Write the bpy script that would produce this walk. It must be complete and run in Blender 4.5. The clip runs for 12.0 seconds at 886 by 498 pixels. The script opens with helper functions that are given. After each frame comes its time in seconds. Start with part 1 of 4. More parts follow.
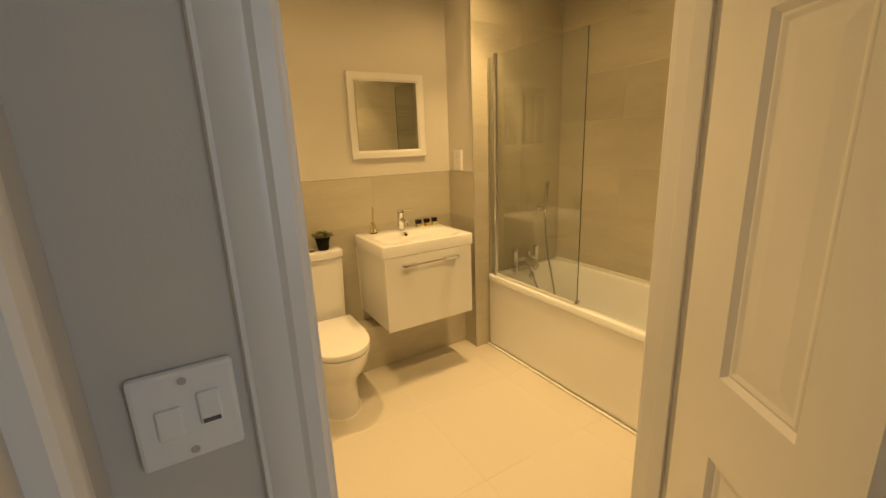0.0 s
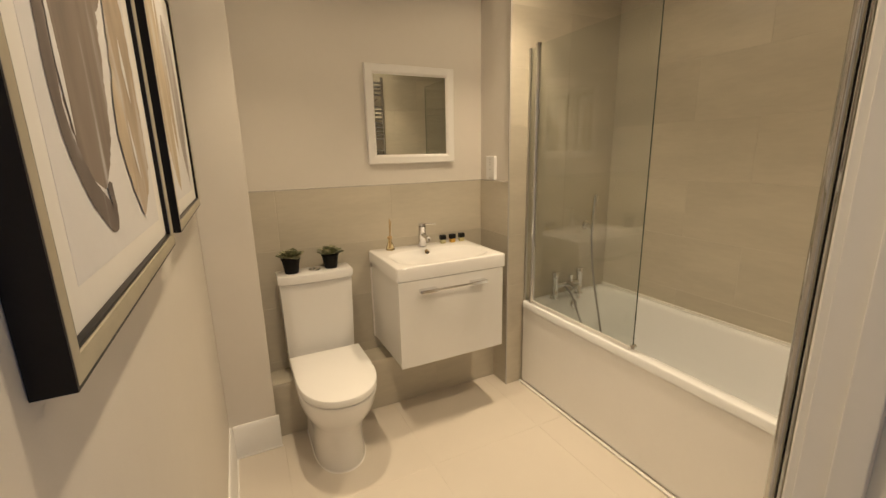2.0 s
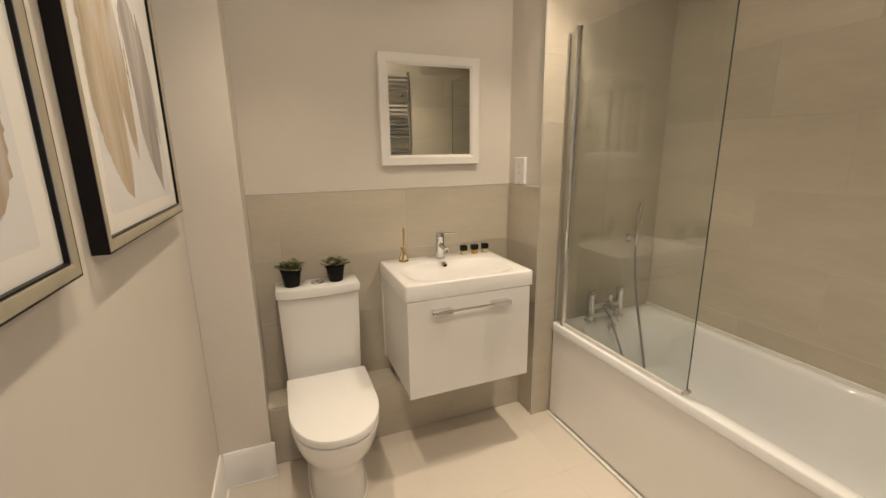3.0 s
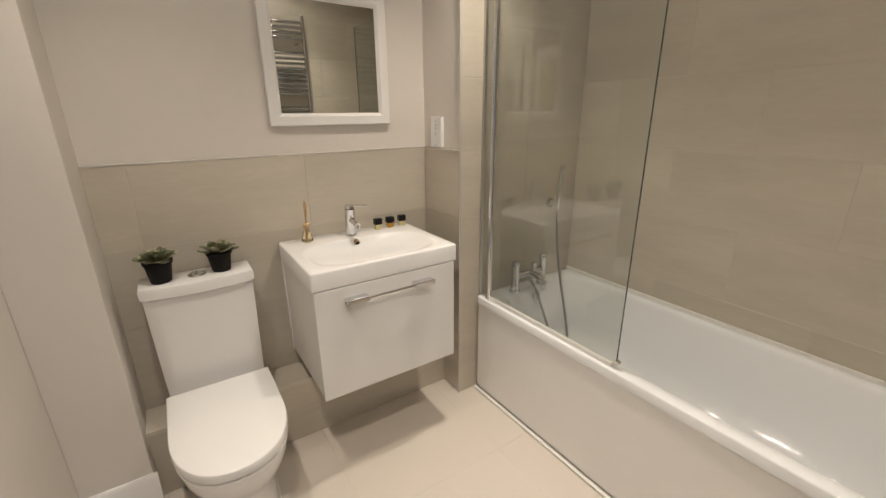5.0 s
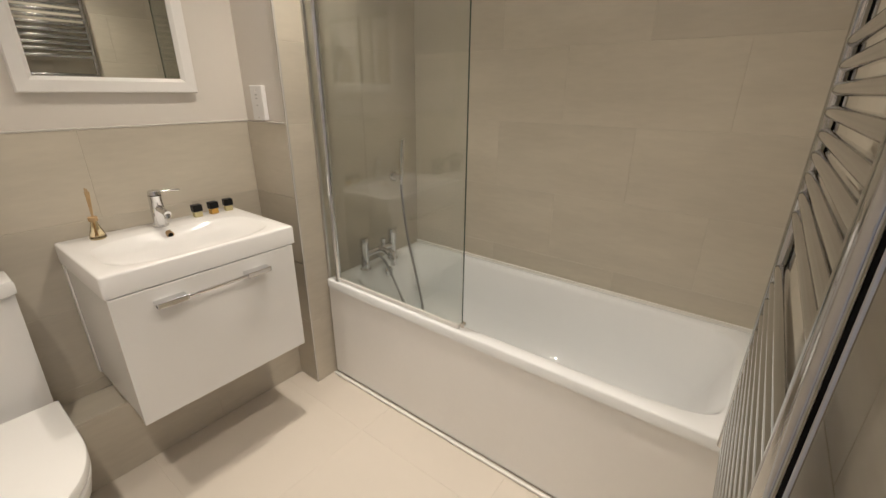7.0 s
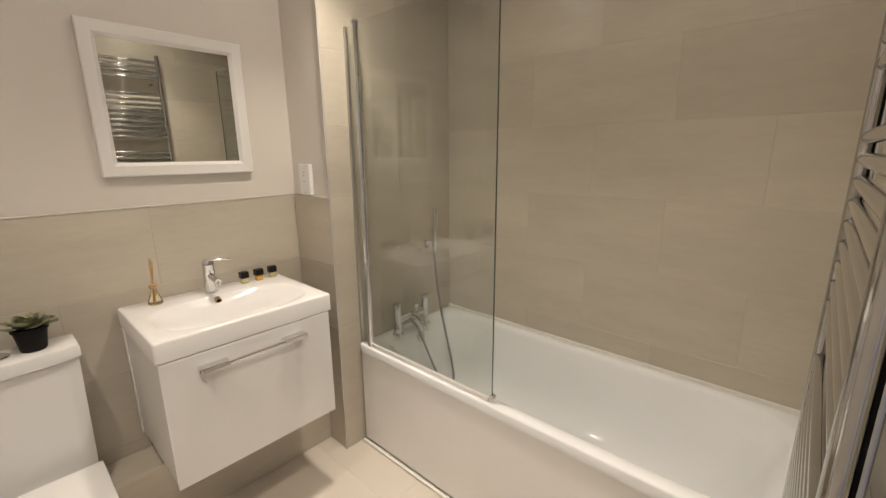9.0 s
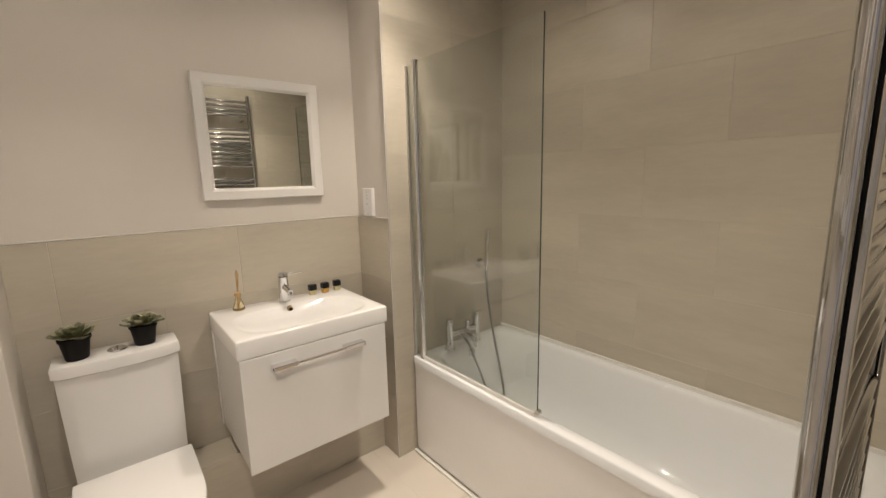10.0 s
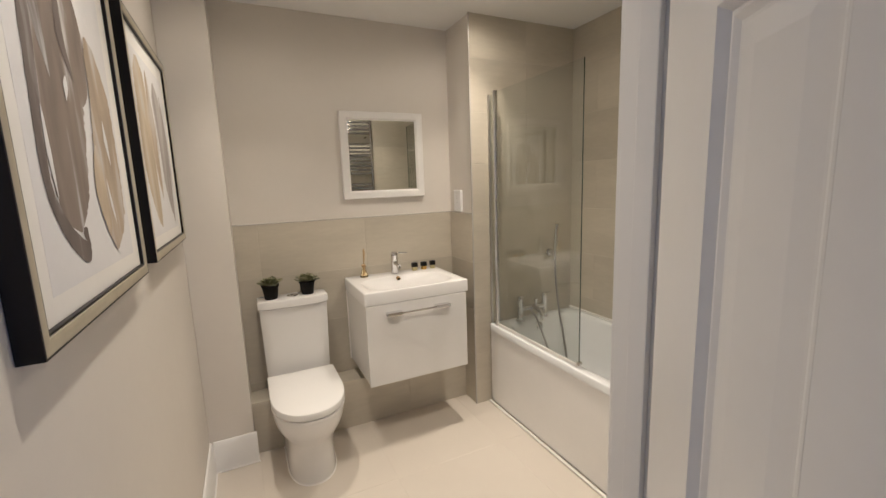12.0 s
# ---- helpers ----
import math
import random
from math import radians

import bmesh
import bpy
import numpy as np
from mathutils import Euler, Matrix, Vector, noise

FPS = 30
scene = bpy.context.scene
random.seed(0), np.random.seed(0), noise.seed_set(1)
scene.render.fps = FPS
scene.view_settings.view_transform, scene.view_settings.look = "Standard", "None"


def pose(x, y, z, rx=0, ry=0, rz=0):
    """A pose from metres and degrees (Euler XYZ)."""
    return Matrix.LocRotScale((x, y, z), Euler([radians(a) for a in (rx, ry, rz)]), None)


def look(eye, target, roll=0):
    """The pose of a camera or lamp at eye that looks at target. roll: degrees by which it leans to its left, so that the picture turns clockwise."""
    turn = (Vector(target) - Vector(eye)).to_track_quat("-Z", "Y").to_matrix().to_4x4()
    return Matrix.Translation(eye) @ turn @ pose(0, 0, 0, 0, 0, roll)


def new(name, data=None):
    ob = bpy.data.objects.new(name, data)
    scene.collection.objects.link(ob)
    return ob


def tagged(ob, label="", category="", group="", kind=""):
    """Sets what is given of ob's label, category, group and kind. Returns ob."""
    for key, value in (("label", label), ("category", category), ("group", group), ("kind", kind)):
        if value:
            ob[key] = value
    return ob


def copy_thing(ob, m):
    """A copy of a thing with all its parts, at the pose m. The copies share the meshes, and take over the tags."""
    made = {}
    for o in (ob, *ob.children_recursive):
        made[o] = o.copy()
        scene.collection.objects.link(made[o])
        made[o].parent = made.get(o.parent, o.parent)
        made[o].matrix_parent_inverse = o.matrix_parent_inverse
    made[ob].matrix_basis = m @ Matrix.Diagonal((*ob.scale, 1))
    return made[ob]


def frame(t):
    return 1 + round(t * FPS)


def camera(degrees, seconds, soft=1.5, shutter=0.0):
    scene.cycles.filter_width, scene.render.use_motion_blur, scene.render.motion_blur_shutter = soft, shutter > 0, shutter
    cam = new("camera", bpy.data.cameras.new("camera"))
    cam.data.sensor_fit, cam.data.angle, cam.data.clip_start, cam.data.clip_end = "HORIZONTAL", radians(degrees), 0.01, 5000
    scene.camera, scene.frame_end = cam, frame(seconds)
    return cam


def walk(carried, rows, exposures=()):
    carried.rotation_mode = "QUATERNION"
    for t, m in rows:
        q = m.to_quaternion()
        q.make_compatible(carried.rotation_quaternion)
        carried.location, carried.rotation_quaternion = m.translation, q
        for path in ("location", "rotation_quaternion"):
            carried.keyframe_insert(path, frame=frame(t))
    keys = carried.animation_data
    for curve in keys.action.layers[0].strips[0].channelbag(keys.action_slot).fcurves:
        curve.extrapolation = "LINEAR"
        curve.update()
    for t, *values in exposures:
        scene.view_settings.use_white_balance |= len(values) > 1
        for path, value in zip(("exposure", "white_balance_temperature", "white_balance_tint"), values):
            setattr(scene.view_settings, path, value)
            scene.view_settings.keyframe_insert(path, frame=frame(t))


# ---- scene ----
cam = camera(94.0, 12.0)
PATH = [
    (0, (0.143, 0.201, 1.411), (1.137, 1.866, 0.923), -2.2),
    (0.5, (0.165, 0.203, 1.406), (1.217, 1.836, 0.929), -2.1),
    (1, (0.221, 0.262, 1.4), (1.265, 1.903, 0.932), -1.9),
    (1.5, (0.287, 0.396, 1.398), (1.267, 2.079, 0.944), -1.3),
    (2, (0.366, 0.514, 1.392), (1.228, 2.262, 0.943), -1.2),
    (2.5, (0.439, 0.648, 1.414), (1.206, 2.438, 0.958), -0.7),
    (2.7, (0.495, 0.677, 1.405), (1.204, 2.493, 0.959), -0.8),
    (4.5, (0.618, 0.947, 1.395), (1.539, 2.627, 0.821), -0.6),
    (5, (0.646, 0.932, 1.39), (1.693, 2.517, 0.764), -0.5),
    (5.5, (0.677, 0.913, 1.374), (1.852, 2.389, 0.709), -0.3),
    (6, (0.703, 0.909, 1.366), (2.002, 2.255, 0.659), 0.1),
    (6.5, (0.722, 0.913, 1.359), (2.134, 2.129, 0.634), 0.4),
    (7, (0.739, 0.901, 1.357), (2.229, 2.027, 0.643), 0.4),
    (9, (0.729, 0.872, 1.419), (2.174, 2.178, 0.964), -0.5),
    (9.5, (0.718, 0.831, 1.422), (2.078, 2.245, 1.032), -0.8),
    (10, (0.685, 0.77, 1.417), (1.938, 2.291, 1.077), -1.3),
    (10.5, (0.573, 0.688, 1.422), (1.746, 2.274, 1.095), -1.6),
    (11, (0.505, 0.557, 1.431), (1.582, 2.212, 1.115), -2.0),
    (11.5, (0.47, 0.365, 1.423), (1.427, 2.093, 1.109), -2.3),
    (12, (0.481, 0.24, 1.421), (1.327, 2.025, 1.106), -2.0),
]
EXPOSURES = [
    (0.0, -0.09, 11200, 6), (0.5, -0.09, 11200, 6), (1.0, -0.11, 9600, 7), (1.5, -0.06, 7800, 8), (2.0, -0.08, 6100, 10), (2.5, -0.06, 5650, 11), (4.5, -0.05, 5000, 12),
    (7.0, -0.03, 4950, 11), (9.0, 0.02, 5050, 12), (11.0, 0.0, 5050, 12), (12.0, -0.01, 5000, 12),
]
walk(cam, [(t, look(eye, target, roll)) for t, eye, target, roll in PATH], EXPOSURES)

# ---- room dimensions ----
X_LEFT, X_RIGHT = 0.205, 2.482
Y_DOOR, Y_BACK, Y_TAP, Y_PIER = 0.75, 2.703, 2.408, 2.486
X_PIER, X_BOX = 0.411, 1.712
H = 2.36
Y_HALL = 0.60
DOOR_L, DOOR_R, DOOR_H = 0.227, 1.06, 2.0
X_HALL = 0.045
COURSE, TILE_TOP, Z_LEDGE_TOP = 0.2975, 1.230, 0.290
TT = 0.010

# ---- light ----
world = bpy.data.worlds.new("world")
scene.world = world
world.use_nodes = True
world.node_tree.nodes["Background"].inputs["Color"].default_value = (0.7, 0.75, 0.85, 1)
world.node_tree.nodes["Background"].inputs["Strength"].default_value = 0.05


def spot(x, y, power, cone, blend):
    data = bpy.data.lights.new("downlight_lamp", "SPOT")
    data.energy, data.color = power, (1.0, 0.75, 0.46)
    data.spot_size, data.spot_blend, data.shadow_soft_size = radians(cone), blend, 0.026
    ob = new("downlight_lamp", data)
    ob.matrix_world = look((x, y, H - 0.006), (x, y + 0.001, 0))
    return ob


LAMPS = [(0.59, 2.00), (1.64, 2.11), (0.61, 1.15), (1.62, 1.12)]
for (lx, ly), power in zip(LAMPS, (50, 72, 50, 60)):
    spot(lx, ly, power * 1.15, 102, 1.0)
    spot(lx, ly, power * 0.13, 170, 0.5)
# Added unseen area lamp for the hall's bluish daylight; no window is built
data = bpy.data.lights.new("hall_daylight_fill", "AREA")
data.energy, data.color, data.shape, data.size, data.size_y = 10.0, (0.46, 0.63, 1.0), "RECTANGLE", 0.8, 1.2
new("hall_daylight_fill", data).matrix_world = look((1.05, -1.5, 1.5), (0.35, 0.4, 1.3))


# ---- materials ----
def mat(name, colour, rough=0.5, metal=0.0, vary=0.06, scale=6.0, bump=0.0, bump_scale=200.0, coat=0.0, spec=0.5, stretch=(1, 1, 1), rvary=0.0, rand=0.0):
    m = bpy.data.materials.new(name)
    m.use_nodes = True
    n, l = m.node_tree.nodes, m.node_tree.links
    b = n["Principled BSDF"]
    b.inputs["Roughness"].default_value, b.inputs["Metallic"].default_value = rough, metal
    b.inputs["Coat Weight"].default_value, b.inputs["Specular IOR Level"].default_value = coat, spec
    tc, mp = n.new("ShaderNodeTexCoord"), n.new("ShaderNodeMapping")
    mp.inputs["Scale"].default_value = stretch
    l.new(tc.outputs["Object"], mp.inputs["Vector"])
    n1, n2 = n.new("ShaderNodeTexNoise"), n.new("ShaderNodeTexNoise")
    n1.inputs["Scale"].default_value, n1.inputs["Detail"].default_value = scale, 4
    n2.inputs["Scale"].default_value, n2.inputs["Detail"].default_value = scale * 9, 3
    l.new(mp.outputs[0], n1.inputs["Vector"]), l.new(mp.outputs[0], n2.inputs["Vector"])
    mix = n.new("ShaderNodeMath")
    mix.operation = "MULTIPLY_ADD"
    mix.inputs[1].default_value = 0.35
    l.new(n2.outputs["Fac"], mix.inputs[0]), l.new(n1.outputs["Fac"], mix.inputs[2])
    ramp = n.new("ShaderNodeMapRange")
    ramp.inputs["From Min"].default_value, ramp.inputs["From Max"].default_value = 0.35, 1.0
    ramp.inputs["To Min"].default_value, ramp.inputs["To Max"].default_value = 1 - vary, 1 + vary
    l.new(mix.outputs[0], ramp.inputs["Value"])
    val = ramp.outputs[0]
    if rand:
        oi, mr, mu = n.new("ShaderNodeObjectInfo"), n.new("ShaderNodeMapRange"), n.new("ShaderNodeMath")
        mr.inputs["To Min"].default_value, mr.inputs["To Max"].default_value = 1 - rand, 1 + rand
        mu.operation = "MULTIPLY"
        l.new(oi.outputs["Random"], mr.inputs["Value"]), l.new(mr.outputs[0], mu.inputs[0]), l.new(val, mu.inputs[1])
        val = mu.outputs[0]
        off = n.new("ShaderNodeVectorMath")
        off.operation = "ADD"
        sc = n.new("ShaderNodeMath")
        sc.operation = "MULTIPLY"
        sc.inputs[1].default_value = 37.0
        l.new(oi.outputs["Random"], sc.inputs[0]), l.new(tc.outputs["Object"], off.inputs[0]), l.new(sc.outputs[0], off.inputs[1])
        l.new(off.outputs[0], mp.inputs["Vector"])
    hsv = n.new("ShaderNodeHueSaturation")
    hsv.inputs["Color"].default_value = (*colour, 1)
    l.new(val, hsv.inputs["Value"])
    l.new(hsv.outputs["Color"], b.inputs["Base Color"])
    if rvary:
        rr = n.new("ShaderNodeMapRange")
        rr.inputs["To Min"].default_value, rr.inputs["To Max"].default_value = rough - rvary, rough + rvary
        l.new(n1.outputs["Fac"], rr.inputs["Value"])
        l.new(rr.outputs[0], b.inputs["Roughness"])
    if bump:
        nb, bp = n.new("ShaderNodeTexNoise"), n.new("ShaderNodeBump")
        nb.inputs["Scale"].default_value, nb.inputs["Detail"].default_value = bump_scale, 3
        bp.inputs["Strength"].default_value, bp.inputs["Distance"].default_value = bump, 0.002
        l.new(tc.outputs["Object"], nb.inputs["Vector"]), l.new(nb.outputs["Fac"], bp.inputs["Height"]), l.new(bp.outputs[0], b.inputs["Normal"])
    return m


PAINT = mat("wall_paint", (0.695, 0.655, 0.595), 0.75, vary=0.025, scale=3, bump=0.12, bump_scale=260)
CEILING = mat("ceiling_paint", (0.82, 0.81, 0.79), 0.85, vary=0.02, scale=3, bump=0.1, bump_scale=200)
HALL_PAINT = mat("hall_paint", (0.60, 0.57, 0.53), 0.75, vary=0.03, scale=3, bump=0.12, bump_scale=260)
WOODWORK = mat("white_gloss_woodwork", (0.80, 0.79, 0.77), 0.32, vary=0.02, scale=5, bump=0.05, bump_scale=90, rvary=0.06)
TILE = mat("wall_tile_stone", (0.53, 0.487, 0.398), 0.33, spec=0.45, vary=0.12, scale=1.7, stretch=(1, 1, 4.2), rvary=0.07, rand=0.05, bump=0.04, bump_scale=60)
FLOOR_TILE = mat("floor_tile_cream", (0.67, 0.615, 0.535), 0.26, vary=0.022, scale=2.2, stretch=(1, 2, 1), rvary=0.03, rand=0.012)
GROUT = mat("grout", (0.56, 0.522, 0.44), 0.85, vary=0.05, scale=40)
FLOOR_GROUT = mat("floor_grout", (0.65, 0.597, 0.52), 0.8, vary=0.05, scale=40)
TRIM = mat("tile_trim_satin", (0.64, 0.61, 0.56), 0.18, metal=0.25, vary=0.03, scale=20)
CERAMIC = mat("white_ceramic", (0.80, 0.79, 0.775), 0.14, vary=0.012, scale=4)
SEAT = mat("white_seat_plastic", (0.79, 0.78, 0.76), 0.22, vary=0.012, scale=6)
ACRYLIC = mat("bath_acrylic", (0.84, 0.85, 0.86), 0.05, vary=0.012, scale=4, coat=0.3)
PANEL = mat("bath_panel_white", (0.86, 0.845, 0.825), 0.18, vary=0.02, scale=5)
GLOSS = mat("white_gloss_lacquer", (0.80, 0.79, 0.77), 0.12, vary=0.012, scale=5, coat=0.3)
CHROME = mat("chrome", (0.72, 0.72, 0.725), 0.06, metal=1.0, vary=0.03, scale=30)
DARK = mat("dark_void", (0.006, 0.006, 0.006), 0.8, spec=0.1, vary=0.1)
SILICONE = mat("white_silicone", (0.80, 0.78, 0.74), 0.45, vary=0.06, scale=30)
BLACK = mat("black_lacquer", (0.008, 0.007, 0.007), 0.35, spec=0.2, vary=0.15, scale=30)
CHAMPAGNE = mat("champagne_silver_leaf", (0.52, 0.48, 0.37), 0.42, metal=0.5, vary=0.10, scale=25)
MOUNT = mat("picture_mount_card", (0.80, 0.78, 0.74), 0.8, vary=0.02, scale=8)
PAPER = mat("art_paper", (0.72, 0.71, 0.71), 0.8, vary=0.03, scale=10, bump=0.1, bump_scale=300)
MIRROR_FRAME = mat("white_mirror_frame", (0.82, 0.80, 0.77), 0.35, vary=0.02, scale=9)
SWITCH = mat("white_switch_plastic", (0.82, 0.81, 0.80), 0.3, vary=0.015, scale=20)
POT = mat("black_pot_plastic", (0.006, 0.0055, 0.0055), 0.6, spec=0.2, vary=0.1, scale=40)
LEAF = mat("succulent_leaf", (0.185, 0.195, 0.11), 0.5, vary=0.35, scale=30)
LEAF_TIP = mat("succulent_tip", (0.38, 0.36, 0.23), 0.5, vary=0.3, scale=30)
SOIL = mat("soil", (0.04, 0.03, 0.022), 0.95, vary=0.4, scale=90)
REED = mat("rattan_reed", (0.50, 0.35, 0.17), 0.7, vary=0.15, scale=60)
CAP = mat("black_cap", (0.006, 0.006, 0.006), 0.4, spec=0.25, vary=0.1, scale=40)
INK = mat("dark_print", (0.10, 0.10, 0.10), 0.6, vary=0.1, scale=40)
BRASS = mat("dull_brass", (0.42, 0.30, 0.16), 0.3, metal=1.0, vary=0.1, scale=40)
SLOT = mat("grey_slot", (0.42, 0.41, 0.40), 0.5, vary=0.05)
RAD_CHROME = mat("radiator_chrome", (0.52, 0.515, 0.51), 0.07, metal=1.0, vary=0.03, scale=30)
ALU = mat("satin_aluminium", (0.62, 0.61, 0.59), 0.28, metal=1.0, vary=0.04, scale=30)
HOSE = mat("hose_steel", (0.36, 0.36, 0.36), 0.32, metal=1.0, vary=0.1, scale=300, stretch=(1, 1, 1))


def glass_mat(name, colour, rough=0.0, ior=1.45):
    m = bpy.data.materials.new(name)
    m.use_nodes = True
    b = m.node_tree.nodes["Principled BSDF"]
    b.inputs["Base Color"].default_value, b.inputs["Roughness"].default_value = (*colour, 1), rough
    b.inputs["Transmission Weight"].default_value, b.inputs["IOR"].default_value = 1.0, ior
    return m


GLASS = bpy.data.materials.new("screen_glass")
GLASS.use_nodes = True
gn, gl = GLASS.node_tree.nodes, GLASS.node_tree.links
gn.clear()
g_out, g_mix, g_fres = gn.new("ShaderNodeOutputMaterial"), gn.new("ShaderNodeMixShader"), gn.new("ShaderNodeLayerWeight")
g_clear, g_gloss = gn.new("ShaderNodeBsdfTransparent"), gn.new("ShaderNodeBsdfGlossy")
g_pow, g_add = gn.new("ShaderNodeMath"), gn.new("ShaderNodeMath")
g_pow.operation, g_add.operation = "POWER", "MULTIPLY_ADD"
g_fres.inputs["Blend"].default_value, g_pow.inputs[1].default_value = 0.5, 5.0
g_add.inputs[1].default_value, g_add.inputs[2].default_value = 0.9, 0.085
g_clear.inputs["Color"].default_value = (0.940, 0.955, 0.942, 1)
g_gloss.inputs["Roughness"].default_value = 0.003
gl.new(g_fres.outputs["Facing"], g_pow.inputs[0]), gl.new(g_pow.outputs[0], g_add.inputs[0]), gl.new(g_add.outputs[0], g_mix.inputs[0]), gl.new(g_clear.outputs[0], g_mix.inputs[1]), gl.new(g_gloss.outputs[0], g_mix.inputs[2])
gl.new(g_mix.outputs[0], g_out.inputs["Surface"])
AMBER = glass_mat("amber_glass", (0.97, 0.86, 0.58), 0.05)
HONEY = glass_mat("honey_gel", (0.85, 0.52, 0.10), 0.05)
CLEAR_GEL = glass_mat("clear_gel", (0.86, 0.78, 0.42), 0.05)
for gel in (HONEY, CLEAR_GEL):
    gel.node_tree.nodes["Principled BSDF"].inputs["Transmission Weight"].default_value = 0.35
MIRROR = bpy.data.materials.new("mirror_silver")
MIRROR.use_nodes = True
MIRROR.node_tree.nodes["Principled BSDF"].inputs["Metallic"].default_value = 1.0
MIRROR.node_tree.nodes["Principled BSDF"].inputs["Roughness"].default_value = 0.01
MIRROR.node_tree.nodes["Principled BSDF"].inputs["Base Color"].default_value = (0.80, 0.82, 0.80, 1)
BULB = bpy.data.materials.new("lamp_lens")
BULB.use_nodes = True
BULB.node_tree.nodes["Principled BSDF"].inputs["Emission Color"].default_value = (1, 0.78, 0.5, 1)
BULB.node_tree.nodes["Principled BSDF"].inputs["Emission Strength"].default_value = 60


# ---- mesh helpers ----
def root_of(ob):
    while ob.parent:
        ob = ob.parent
    return ob


def thing(name, label, category, at=(0, 0, 0), turn=0, group=""):
    ob = new(name)
    ob.empty_display_size = 0.05
    ob.matrix_basis = pose(*at, 0, 0, turn)
    return tagged(ob, label, category, group)


def mesh_of(name, bm, material, smooth=None):
    me = bpy.data.meshes.new(name)
    bmesh.ops.recalc_face_normals(bm, faces=bm.faces)
    bm.to_mesh(me)
    bm.free()
    me.materials.append(material)
    if smooth is not None:
        me.polygons.foreach_set("use_smooth", [True] * len(me.polygons))
        me.set_sharp_from_angle(angle=radians(smooth))
    return me


def part(name, bm, material, parent, label="", smooth=None, local=False):
    """One mesh object under a thing; the bmesh is in world metres unless local."""
    if not local:
        bmesh.ops.translate(bm, verts=bm.verts, vec=-root_of(parent).matrix_basis.translation)
    ob = new(name, mesh_of(name, bm, material, smooth))
    ob.parent = parent
    return tagged(ob, label)


def structure(name, bm, material, label, category, smooth=None):
    return tagged(new(name, mesh_of(name, bm, material, smooth)), label, category, kind="structure")


def box(bm, x0, x1, y0, y1, z0, z1, bevel=0.0, segments=2):
    vs = bmesh.ops.create_cube(bm, size=1.0)["verts"]
    bmesh.ops.scale(bm, verts=vs, vec=(x1 - x0, y1 - y0, z1 - z0))
    bmesh.ops.translate(bm, verts=vs, vec=((x0 + x1) / 2, (y0 + y1) / 2, (z0 + z1) / 2))
    if bevel:
        es = list({e for v in vs for e in v.link_edges})
        bmesh.ops.bevel(bm, geom=es, offset=bevel, segments=segments, affect="EDGES", profile=0.5)
    return bm


def boxed(*a, **k):
    return box(bmesh.new(), *a, **k)


def loft(bm, rings, cap=True, closed=True):
    """Skin closed rings of equal count."""
    rows = [[bm.verts.new(p) for p in r] for r in rings]
    n = len(rows[0])
    for a, b in zip(rows, rows[1:]):
        for i in range(n if closed else n - 1):
            bm.faces.new((a[i], a[(i + 1) % n], b[(i + 1) % n], b[i]))
    if cap:
        bm.faces.new(rows[0][::-1])
        bm.faces.new(rows[-1])
    return bm


def tube(bm, pts, radius, n=14, cap=True, squash=1.0):
    """A round tube along points."""
    pts = [Vector(p) for p in pts]
    rings = []
    side = None
    for i, p in enumerate(pts):
        d = (pts[min(i + 1, len(pts) - 1)] - pts[max(i - 1, 0)]).normalized()
        if side is None:
            side = d.orthogonal().normalized()
        side = (side - d * side.dot(d)).normalized()
        up = d.cross(side)
        r = radius[i] if isinstance(radius, (list, tuple)) else radius
        rings.append([p + r * (math.cos(2 * math.pi * k / n) * side + squash * math.sin(2 * math.pi * k / n) * up) for k in range(n)])
    return loft(bm, rings, cap)


def lathe(bm, cx, cy, profile, n=24):
    return loft(bm, [[(cx + r * math.cos(2 * math.pi * k / n), cy + r * math.sin(2 * math.pi * k / n), z) for k in range(n)] for r, z in profile])


def curve_points(ctrl, steps=10):
    """Smooth points through the control points."""
    c = [Vector(p) for p in ctrl]
    c = [2 * c[0] - c[1]] + c + [2 * c[-1] - c[-2]]
    out = []
    for i in range(1, len(c) - 2):
        for k in range(steps):
            t = k / steps
            a, b, d, e = c[i - 1], c[i], c[i + 1], c[i + 2]
            out.append(0.5 * (2 * b + (d - a) * t + (2 * a - 5 * b + 4 * d - e) * t * t + (3 * b - a - 3 * d + e) * t ** 3))
    return out + [c[-2]]


# ---- structure ----
structure("floor", boxed(-0.9, 2.60, -2.0, 2.85, -0.12, -0.0010), FLOOR_GROUT, "pale cream grout bed under large floor tiles", "floor")
structure("ceiling", boxed(-0.9, 2.60, -2.0, 2.85, H, H + 0.1), CEILING, "plain white painted flat ceiling", "ceiling")
structure("wall_left", boxed(X_LEFT - 0.10, X_LEFT, Y_DOOR, 2.85, 0, H), PAINT, "warm white painted wall hung with pictures", "wall")
structure("wall_pier", boxed(X_LEFT, X_PIER, Y_PIER, 2.80, 0, H, bevel=0.003), PAINT, "painted boxed-in pier beside the toilet", "wall")
wall_back = structure("wall_back", boxed(X_PIER, X_BOX + TT + 0.004, Y_BACK + TT, 2.85, 0, H), PAINT, "warm white painted wall above half-height tiling", "wall")
wall_tap = structure("wall_tap", boxed(X_BOX + TT, X_RIGHT + 0.12, Y_TAP + 0.0012, 2.85, 0, H), PAINT, "boxed-out wall at the tap end of the bath", "wall")
structure("grout_tap", boxed(X_BOX + 0.001, X_RIGHT + 0.001, Y_TAP + 0.0008, Y_TAP + 0.009, 0, H), GROUT, "pale grout between the tap-end tiles", "wall")
structure("grout_half", boxed(X_PIER, X_BOX, Y_BACK + 0.0006, Y_BACK + TT + 0.001, Z_LEDGE_TOP, TILE_TOP), GROUT, "pale grout between the half-height tiles", "wall")
